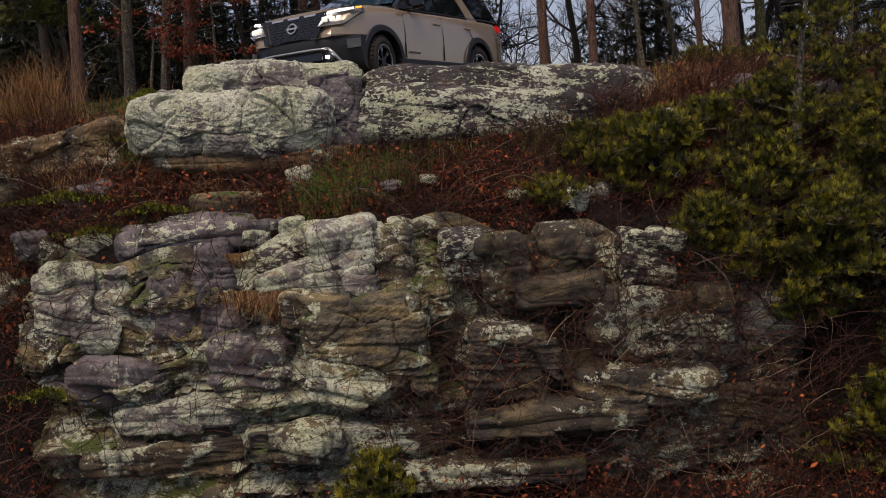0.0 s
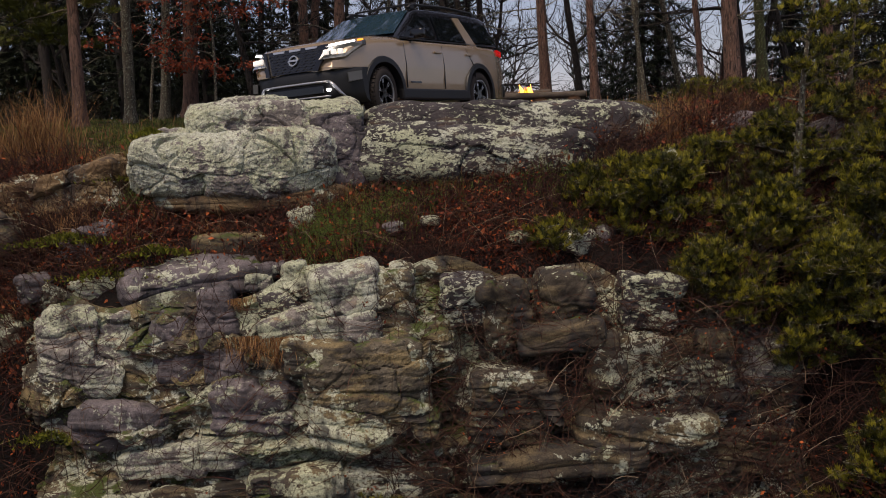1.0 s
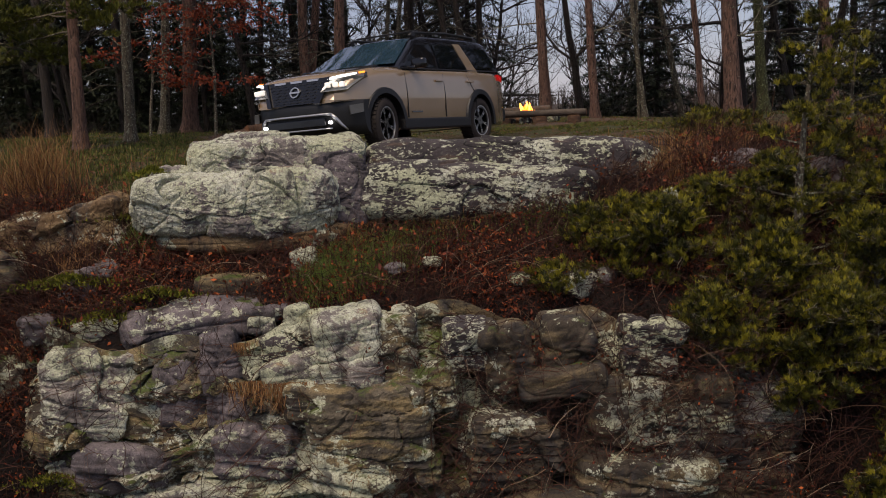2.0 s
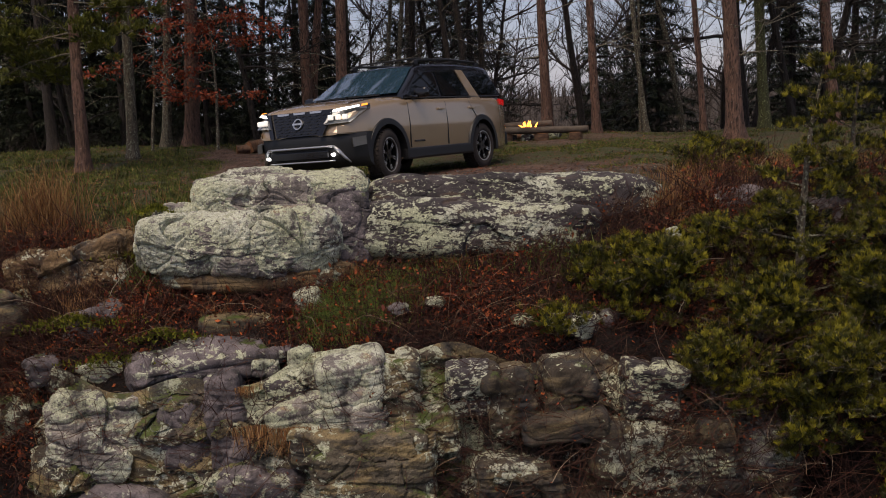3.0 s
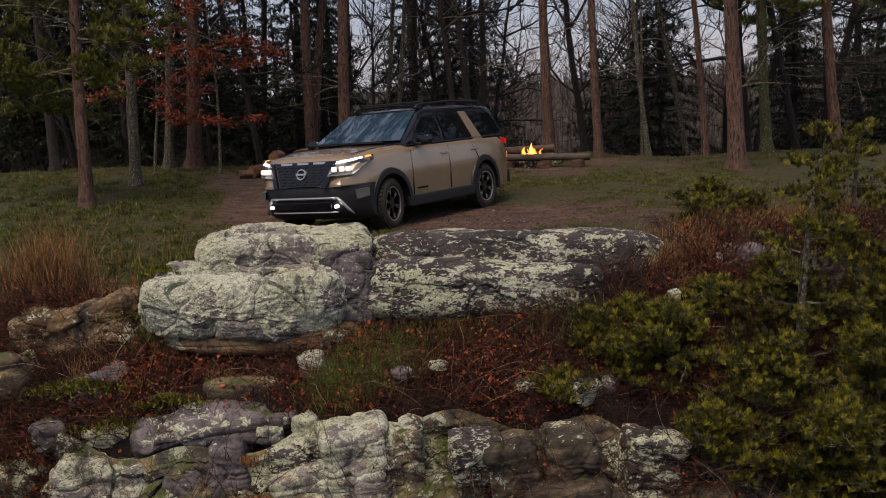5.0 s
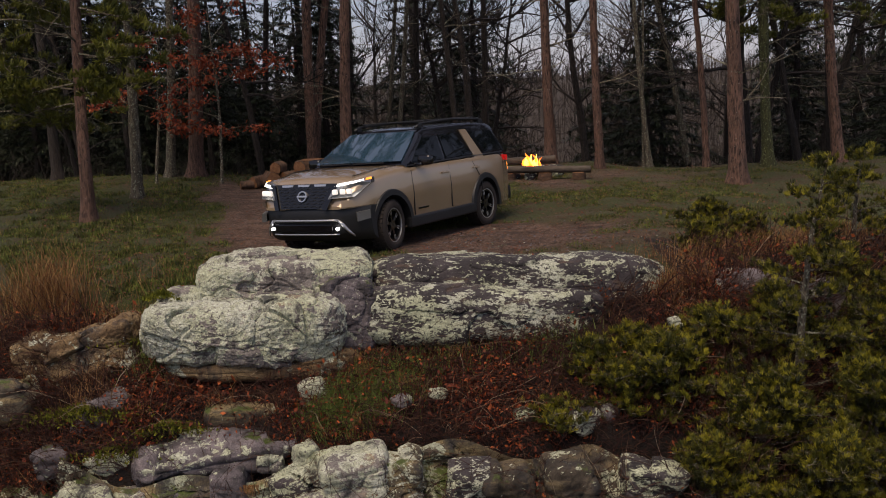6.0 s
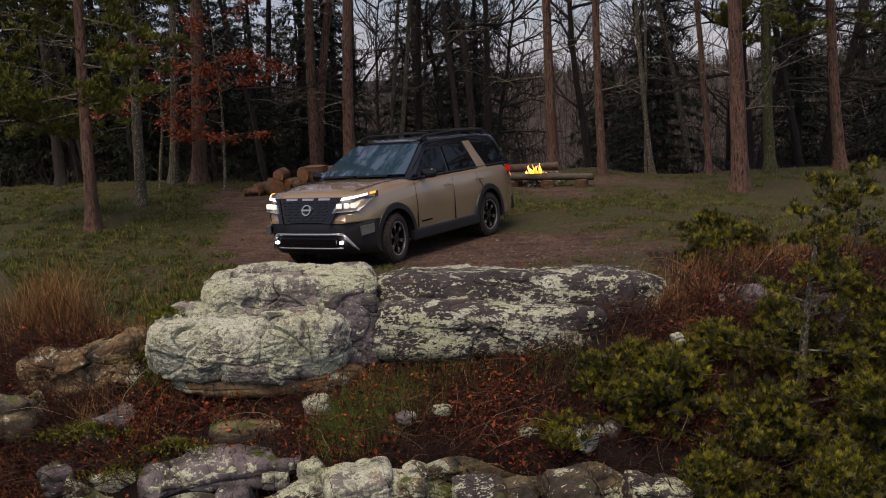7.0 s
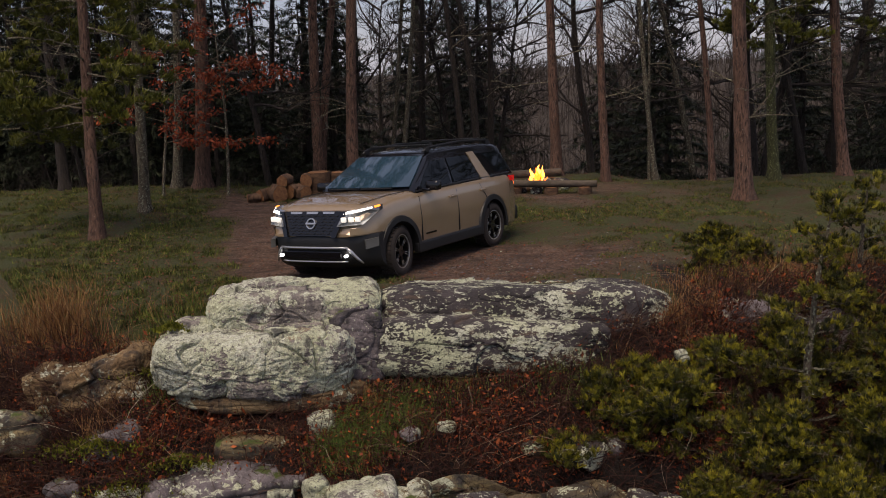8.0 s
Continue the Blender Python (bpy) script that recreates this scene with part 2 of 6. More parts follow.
class Geo:
    """Gathers tubes, leaves and boxes into one mesh."""

    def __init__(self):
        self.v, self.f = [], []

    def tube(self, pts, radii, sides=5, cap=False):
        start = len(self.v)
        pts = [Vector(p) for p in pts]
        for n, p in enumerate(pts):
            d = (pts[min(n + 1, len(pts) - 1)] - pts[max(n - 1, 0)]).normalized()
            a = d.cross(Vector((0.31, 0.87, 0.39))).normalized()
            b = d.cross(a)
            for s in range(sides):
                t = 2 * math.pi * s / sides
                self.v.append(tuple(p + radii[n] * (math.cos(t) * a + math.sin(t) * b)))
        for n in range(len(pts) - 1):
            for s in range(sides):
                t = (s + 1) % sides
                q = start + n * sides
                self.f.append((q + s, q + t, q + sides + t, q + sides + s))
        if cap:
            self.f.append(tuple(start + s for s in reversed(range(sides))))
            self.f.append(tuple(start + (len(pts) - 1) * sides + s for s in range(sides)))

    def join(self, other):
        n = len(self.v)
        self.v += other.v
        self.f += [tuple(n + k for k in q) for q in other.f]

    def tri(self, a, b, c):
        n = len(self.v)
        self.v += [tuple(a), tuple(b), tuple(c)]
        self.f.append((n, n + 1, n + 2))

    def quad(self, a, b, c, d):
        n = len(self.v)
        self.v += [tuple(a), tuple(b), tuple(c), tuple(d)]
        self.f.append((n, n + 1, n + 2, n + 3))

    def mesh(self, name, material, smooth=False):
        return mesh_of(name, self.v, self.f, material, smooth)

    def part(self, name, material, parent=None, label="", smooth=False):
        ob = new(name, self.mesh(name, material, smooth))
        ob.parent = parent
        return tagged(ob, label) if label else ob


def bm_part(name, bm, material, parent=None, label="", smooth=False):
    me = bpy.data.meshes.new(name)
    bm.to_mesh(me)
    bm.free()
    me.materials.append(material)
    if smooth:
        me.polygons.foreach_set("use_smooth", [True] * len(me.polygons))
    ob = new(name, me)
    ob.parent = parent
    return tagged(ob, label) if label else ob


def empty(name, m, label, category, group="", kind=""):
    ob = new(name)
    ob.matrix_basis = m
    return tagged(ob, label, category, group, kind)


def rnd_dir(rng):
    v = Vector((rng.gauss(0, 1), rng.gauss(0, 1), rng.gauss(0, 1)))
    return v.normalized()


# ---------- the lie of the land ----------
PROFILE_Y = [-2500, -200, -40, 0, 5, 8.6, 10.2, 10.9, 11.3, 11.62, 11.75, 12.2, 12.7, 13.3, 14.0, 26.5, 29.5, 34, 60, 130, 190, 260, 420, 2500]
PROFILE_Z = [-60, -40, -22, -12, -8.2, -5.4, -4.65, -4.5, -4.4, -1.8, -1.52, -1.2, -0.92, -0.45, -0.05, 0.0, -0.75, -2.4, -7.5, -16, -14, -5.0, -14, -60]


def height(x, y):
    """Ground height: plateau, vegetated bank, cliff, valley behind and the ridge across it."""
    x, y = np.asarray(x, float), np.asarray(y, float)
    edge = 0.22 * np.sin(x * 0.7 + 0.6) + 0.12 * np.sin(x * 1.9)
    far = np.clip((np.abs(x + 0.5) - 3.6) / 4.0, 0, 1)
    shift = edge * 0.35 * (y > 12) - far * 0.5
    near = np.clip((40 - y) / 10, 0, 1) * np.clip((y + 30) / 10, 0, 1)
    z = np.interp(y + shift * near, PROFILE_Y, PROFILE_Z)
    side = np.clip((np.abs(x + 0.75) - 4.15) / 0.7, 0, 1) * (y > 5) * (y < 14)
    z = z * (1 - side) + side * np.interp(y, [5, 8.6, 9.8, 11, 12, 13.3, 14.0], [-8.2, -5.4, -4.5, -3.2, -2.0, -0.6, -0.05])
    plateau = np.clip((y - 13.5) / 2, 0, 1) * np.clip((40 - y) / 8, 0, 1)
    z = z + plateau * (0.18 * np.clip((-x - 4) / 4, 0, 1) - 0.12 * np.clip((x - 3) / 3, 0, 1))
    z = z - 0.6 * np.clip((y - 25) / 2.5, 0, 1) * np.clip((x - 4) / 2, 0, 1) * np.clip((60 - y) / 20, 0, 1)
    p = np.stack([x, y, np.zeros_like(x)], -1).reshape(-1, 3)
    lump = fbm(p * 0.9, 4, 0.5, 5).reshape(x.shape)
    z = z + lump * np.where(y > 13.6, 0.035, 0.10) * np.where(y > 40, 6.0, 1.0)
    dx, dy = x + 1.007, y - 17.098
    fwd, left = -0.552 * dx - 0.834 * dy, 0.834 * dx - 0.552 * dy
    stand = np.exp(-((fwd / 3.0) ** 4 + (left / 2.0) ** 4))
    z = z * (1 - stand) + stand * (-0.070 + 0.0375 * fwd + 0.0505 * left + 0.02 * lump)
    ridge = np.clip((y - 150) / 80, 0, 1) * np.clip((420 - y) / 120, 0, 1)
    z = z + ridge * (3.5 * np.clip((x - 40) / 120, -1, 1.5) + 2.0 * fbm(p * 0.012, 3, 0.5, 9).reshape(x.shape))
    return z


GX, GY = np.arange(-26, 30.01, 0.1), np.arange(8, 66.01, 0.1)
GRID = height(*np.meshgrid(GX, GY)).tolist()


def ground_z(x, y):
    """Ground height from a table near by, and exactly far off."""
    u, v = (x + 26) * 10, (y - 8) * 10
    i, j = int(u), int(v)
    if u < 0 or v < 0 or i > 558 or j > 578:
        return float(height(np.array([x]), np.array([y]))[0])
    a, b = u - i, v - j
    return (GRID[j][i] * (1 - a) + GRID[j][i + 1] * a) * (1 - b) + (GRID[j + 1][i] * (1 - a) + GRID[j + 1][i + 1] * a) * b


def dirt_amount(x, y):
    """Bare trampled earth round the car, and the track that runs back past the woodpile."""
    p = np.stack([x, y, np.zeros_like(x)], -1).reshape(-1, 3)
    n = fbm(p * 0.8, 4, 0.55, 21).reshape(x.shape)
    pad = 1.05 - np.sqrt(((x - 0.5) / 3.3) ** 2 + ((y - 16.2) / 2.2) ** 2)
    line = -3.0 - (y - 17) * 0.27
    track = 1.0 - np.abs(x - line) / 1.1 - np.clip((y - 24) / 3, 0, 1) - np.clip((16.6 - y) / 1.2, 0, 1)
    back = 0.35 - np.sqrt(((x - 2.2) / 4.5) ** 2 + ((y - 23.2) / 2.6) ** 2) * 0.5
    return np.clip(np.maximum(np.maximum(pad, track * 0.8), back) * 2.2 + n * 0.55, 0, 1)


def build_ground():
    def axis(lo, hi, fine0, fine1, step):
        inner = list(np.arange(fine0, fine1 + 1e-6, step))
        out, d, a = [], step, inner[-1]
        while a < hi:
            d *= 1.16
            a += d
            out.append(min(a, hi))
        pre, d, a = [], step, inner[0]
        while a > lo:
            d *= 1.16
            a -= d
            pre.append(max(a, lo))
        return np.array(pre[::-1] + inner + out)
    xs, ys = axis(-2500, 2500, -9, 9, 0.09), axis(-2500, 2500, 8.5, 28, 0.09)
    X, Y = np.meshgrid(xs, ys)
    Z = height(X, Y)
    nx, ny = len(xs), len(ys)
    idx = np.arange(nx * ny).reshape(ny, nx)
    faces = np.stack([idx[:-1, :-1], idx[:-1, 1:], idx[1:, 1:], idx[1:, :-1]], -1).reshape(-1, 4)
    m, nt, b = mat("ground", 0.95)
    zone = nt.nodes.new("ShaderNodeVertexColor")
    zone.layer_name = "zone"
    sep = nt.nodes.new("ShaderNodeSeparateColor")
    nt.links.new(zone.outputs[0], sep.inputs[0])
    w = coords(nt)
    fine, mid_n = noise_tex(nt, w, 26, 6, 0.7), noise_tex(nt, w, 3.1, 6, 0.65)
    lawn = mix(nt, ramp(nt, noise_tex(nt, w, 1.2, 6, 0.68), [(0.47, 0.0), (0.62, 1.0)]), (0.042, 0.054, 0.011), (0.055, 0.032, 0.014))
    lawn = mix(nt, ramp(nt, fine, [(0.4, 0.0), (0.7, 0.6)]), lawn, (0.07, 0.062, 0.02))
    earth = mix(nt, ramp(nt, mid_n, [(0.35, 0.0), (0.65, 1.0)]), (0.036, 0.017, 0.012), (0.125, 0.070, 0.046))
    earth = mix(nt, ramp(nt, fine, [(0.46, 0.0), (0.68, 0.8)]), earth, (0.28, 0.19, 0.14))
    earth = mix(nt, ramp(nt, noise_tex(nt, coords(nt, (1, 2.2, 1)), 1.7, 5, 0.65), [(0.5, 0.0), (0.62, 0.7)]), earth, (0.030, 0.016, 0.011))
    # leaf litter kept near black: shade between the stems is put into its colour
    shaded_litter = mix(nt, ramp(nt, fine, [(0.35, 0.0), (0.65, 1.0)]), (0.005, 0.003, 0.002), (0.018, 0.008, 0.005))
    wood = mix(nt, ramp(nt, mid_n, [(0.35, 0.0), (0.65, 1.0)]), (0.020, 0.014, 0.010), (0.055, 0.040, 0.030))
    col = mix(nt, sep.outputs[0], lawn, earth)
    col = mix(nt, sep.outputs[1], col, shaded_litter)
    col = mix(nt, sep.outputs[2], col, wood)
    nt.links.new(col, b.inputs["Base Color"])
    clod = mix(nt, 0.6, fine, noise_tex(nt, w, 6.5, 6, 0.7))
    bump(nt, b, clod, 1.0, 0.12)
    ob = new("ground", mesh_of("ground", np.stack([X, Y, Z], -1).reshape(-1, 3), faces, m, True))
    attr = ob.data.color_attributes.new("zone", "FLOAT_COLOR", "POINT")
    c = np.ones((nx * ny, 4))
    x, y = X.ravel(), Y.ravel()
    c[:, 0] = dirt_amount(x, y) * (y > 12) * (y < 34)
    jag = 0.5 * fbm(np.stack([x, y, 0 * x], 1) * 0.8, 3, 0.5, 31)
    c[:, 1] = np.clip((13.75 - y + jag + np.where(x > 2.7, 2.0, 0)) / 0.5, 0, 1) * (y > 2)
    c[:, 2] = np.clip((y - 28 + 2 * jag) / 2, 0, 1)
    attr.data.foreach_set("color", c.ravel())
    return tagged(ob, "grassy clearing with bare brown earth above a leaf-littered bank", "ground", kind="structure")


# ---------- rocks ----------
def rock_mesh(name, size, seed, n, material, square=3.2, rough=1.0, beds=0.5, at=(0, 0, 0)):
    """A weathered block: a rounded box, bedded, cracked and pitted. at: where it stands, so that the beds run on."""
    g = np.linspace(-1, 1, n)
    U, V = np.meshgrid(g, g)
    o = np.ones_like(U)
    sides = [(U, V, o), (V, U, -o), (o, U, V), (-o, V, U), (V, o, U), (U, -o, V)]
    P = np.concatenate([np.stack([a.ravel() for a in s], 1) for s in sides])
    idx = np.arange(n * n).reshape(n, n)
    q = np.stack([idx[:-1, :-1], idx[:-1, 1:], idx[1:, 1:], idx[1:, :-1]], -1).reshape(-1, 4)
    F = np.concatenate([q + k * n * n for k in range(6)])
    key = np.round(P * 1e5).astype(np.int64)
    _, first, inv = np.unique(key, axis=0, return_index=True, return_inverse=True)
    P, F = P[first], inv.ravel()[F]
    P = np.tan(P * 0.7) / np.tan(0.7)
    r = (np.abs(P) ** square).sum(1) ** (1 / square)
    d = P / r[:, None]
    half = np.array(size) / 2
    p = d * half
    w = p + np.array(at)
    nrm = d / half
    nrm /= np.linalg.norm(nrm, axis=1)[:, None]
    big = fbm(w * 1.0 / max(0.35, min(size)) ** 0.5, 3, 0.5, seed)
    warp = w + 0.10 * np.stack([fbm(w * 2.5, 2, 0.5, seed + k) for k in (3, 4, 5)], 1)
    gap, facet = cells(warp * np.array([1.3, 1.3, 2.1]), seed + 4)
    gap2, facet2 = cells(warp * np.array([3.6, 3.6, 6.0]), seed + 6)
    crack = np.clip(gap / 0.07, 0, 1)
    crack2 = np.clip(gap2 / 0.09, 0, 1)
    s = w[:, 2] + 0.10 * w[:, 0] + 0.10 * fbm(w * 0.9, 2, 0.5, 77)
    bed = fbm(np.stack([s * 7.0, w[:, 0] * 0.6, w[:, 1] * 0.6], 1), 3, 0.6, 78)
    bed = np.sign(bed) * np.abs(bed) ** 0.5
    fine = fbm(w * 9.0, 4, 0.6, seed + 9)
    small = min(1.0, min(size) / 0.6)
    layer = s * 5.5
    step = layer - np.floor(layer)
    notch = np.exp(-((step - 0.5) / 0.09) ** 2) * np.clip(0.4 + 1.2 * fbm(np.stack([w[:, 0] * 0.8, np.floor(layer) * 3.1, w[:, 1] * 0.8], 1), 2, 0.5, 80), 0, 1)
    flank = 1 - np.abs(nrm[:, 2]) * 0.8
    disp = small * rough * (0.075 * big + 0.12 * facet + 0.012 * facet2 + beds * flank * (0.045 * bed - 0.05 * notch) * np.where(w[:, 2] < -3.0, 1.4, 0.45)
                            + 0.011 * fine + 0.006 * fbm(w * 28.0, 2, 0.6, seed + 11) - 0.028 * (1 - crack) - 0.006 * (1 - crack2))
    p = p + nrm * disp[:, None]
    return mesh_of(name, p, F, material, n < 60)


def rock(name, at, size, turn=(0, 0, 0), seed=1, n=40, material=None, parent=None, label="", square=3.2, rough=1.0, beds=0.5, group=""):
    ob = new(name, rock_mesh(name, size, seed, n, material or ROCK_CLIFF, square, rough, beds, at))
    ob.matrix_basis = pose(*at, *turn)
    if parent:
        ob.parent = parent
        if label:
            ob["label"] = label
    else:
        tagged(ob, label, "rock", group)
    return ob


def build_cliff():
    """The bedded face under the bank, with its blocks."""
    nx, nz = 460, 230
    xs, vs = np.linspace(-6.2, 4.4, nx), np.linspace(0, 1, nz)
    X, V = np.meshgrid(xs, vs)
    zt = -1.62 - 0.12 * np.sin(X * 1.3) - 0.10 * np.sin(X * 4.1) - 0.35 * np.clip(X - 1.2, 0, 3)
    Z = zt + (-5.6 - zt) * V
    Y = 11.45 - 0.95 * V ** 0.8 + 0.10 * np.sin(X * 0.9 + 1) + 0.25 * np.clip((np.abs(X + 0.5) - 3.3) / 1.2, 0, 1) + 2.2 * np.clip((X - 3.35) / 0.9, 0, 1) ** 1.5 + 1.6 * np.clip((-5.0 - X) / 1.1, 0, 1) ** 1.5
    p = np.stack([X, Y, Z], -1).reshape(-1, 3)
    s = p[:, 2] - 0.06 * p[:, 0] + 0.10 * fbm(p * 0.8, 2, 0.5, 77)
    bed = fbm(np.stack([s * 4.5, p[:, 0] * 0.45, p[:, 1] * 0.3], 1), 4, 0.6, 78)
    bed = np.sign(bed) * np.abs(bed) ** 0.55
    warp = p + 0.12 * np.stack([fbm(p * 1.8, 2, 0.5, k) for k in (3, 4, 5)], 1)
    gap, facet = cells(warp * np.array([1.0, 0.6, 2.2]), 14)
    gap2, facet2 = cells(warp * np.array([2.6, 1.5, 6.5]), 15)
    disp = np.where(p[:, 2] < -3.1, 0.16, 0.04) * bed + 0.16 * fbm(p * 0.8, 3, 0.5, 41) - 0.07 * (1 - np.clip(gap / 0.05, 0, 1)) - 0.015 * (1 - np.clip(gap2 / 0.06, 0, 1)) + 0.03 * fbm(p * 8, 4, 0.6, 43) + 0.20 * facet + 0.035 * facet2
    edge = np.clip(V.ravel() / 0.08, 0, 1)
    p[:, 1] -= disp * edge
    idx = np.arange(nx * nz).reshape(nz, nx)
    F = np.stack([idx[:-1, :-1], idx[1:, :-1], idx[1:, 1:], idx[:-1, 1:]], -1).reshape(-1, 4)
    cliff = new("cliff", mesh_of("cliff", p, F, ROCK_CLIFF))
    cliff.data.materials.append(ROCK_BROWN_SHADE)
    mid = p[F].mean(1)
    # right part and lowest beds take the rock with shade in its colour
    brown = mid[:, 0] + 0.9 * fbm(mid * 0.9, 3, 0.5, 91) + 3.0 * np.clip((-3.4 - mid[:, 2]) / 0.6, 0, 1) > 0.1
    cliff.data.polygons.foreach_set("material_index", brown.astype(np.int32))
    tagged(cliff, "bedded sandstone cliff face with lichen, moss and cracks", "cliff", kind="structure")
    # centre x, y, z, width, depth, height, turn about y, material
    blocks = [
        (-4.42, 11.75, -2.26, 1.15, 0.9, 1.05, 4, ROCK_PALE), (-4.60, 11.70, -2.95, 0.9, 0.8, 0.55, -6, ROCK_PALE),
        (-3.45, 11.60, -2.25, 0.62, 0.7, 0.85, 8, ROCK_GREY), (-2.98, 11.45, -1.98, 0.50, 0.6, 0.80, -5, ROCK_GREY),
        (-2.90, 11.42, -2.40, 0.45, 0.55, 0.55, 6, ROCK_GREY), (-3.75, 11.55, -2.62, 0.8, 0.6, 0.45, 12, ROCK_CLIFF),
        (-2.30, 11.50, -1.95, 0.45, 0.6, 0.45, 5, ROCK_DARK), (-2.15, 11.30, -2.12, 0.75, 0.6, 0.40, -12, ROCK_PALE),
        (-1.55, 11.25, -1.72, 0.72, 0.65, 0.50, -6, ROCK_PALE), (-1.62, 11.15, -2.12, 0.85, 0.6, 0.42, -4, ROCK_PALE),
        (-1.05, 11.25, -1.85, 0.50, 0.6, 0.75, 3, ROCK_CLIFF), (-1.35, 10.95, -2.78, 1.35, 0.8, 1.15, -6, ROCK_CLIFF),
        (-1.85, 10.95, -2.38, 0.75, 0.5, 0.36, 4, ROCK_CLIFF), (-0.72, 11.05, -2.35, 0.7, 0.6, 0.5, -10, ROCK_CLIFF),
        (-0.25, 11.15, -1.95, 0.6, 0.6, 0.6, 6, ROCK_DARK), (0.18, 11.15, -2.05, 0.55, 0.6, 0.7, -4, ROCK_BROWN_SHADE),
        (0.82, 11.15, -1.98, 0.55, 0.6, 0.75, 3, ROCK_BROWN_SHADE), (0.75, 11.0, -2.32, 0.95, 0.6, 0.32, -3, ROCK_BROWN_SHADE),
        (1.80, 11.2, -2.05, 0.75, 0.7, 0.62, 8, ROCK_DARK), (1.45, 11.1, -2.75, 0.75, 0.6, 0.75, 5, ROCK_BROWN_SHADE),
        (2.15, 11.15, -2.85, 0.95, 0.7, 0.95, -4, ROCK_BROWN_SHADE), (3.05, 11.35, -3.1, 0.75, 0.7, 1.15, 6, ROCK_PALE),
        (2.6, 11.1, -3.75, 1.3, 0.7, 0.55, -3, ROCK_BROWN_SHADE), (0.2, 10.95, -3.0, 0.9, 0.6, 0.8, 4, ROCK_BROWN_SHADE),
        (-4.15, 11.35, -3.1, 1.1, 0.6, 0.5, 4, ROCK_GREY), (-3.4, 11.2, -3.45, 1.5, 0.6, 0.35, -4, ROCK_PALE),
        (-2.6, 11.1, -2.95, 0.9, 0.6, 0.6, 3, ROCK_GREY), (-3.5, 11.1, -3.85, 2.0, 0.6, 0.3, -2, ROCK_BROWN_SHADE),
        (-1.6, 10.85, -3.75, 2.2, 0.6, 0.35, 2, ROCK_BROWN_SHADE), (0.6, 10.65, -3.6, 1.9, 0.6, 0.32, -3, ROCK_BROWN_SHADE),
        (1.6, 10.75, -3.35, 1.5, 0.6, 0.4, 4, ROCK_BROWN_SHADE), (-0.4, 10.65, -4.15, 2.6, 0.6, 0.3, 1, ROCK_BROWN_SHADE),
    ]
    for k, (x, y, z, w, d, h, t, m) in enumerate(blocks):
        big = w * h > 0.6
        rock("rock", (x, y, z), (w, d, h), (0, t, (k * 37) % 13 - 6), 100 + k, 62 if big else 44, m, cliff, square=7.0, rough=0.9, beds=1.1)
    return cliff


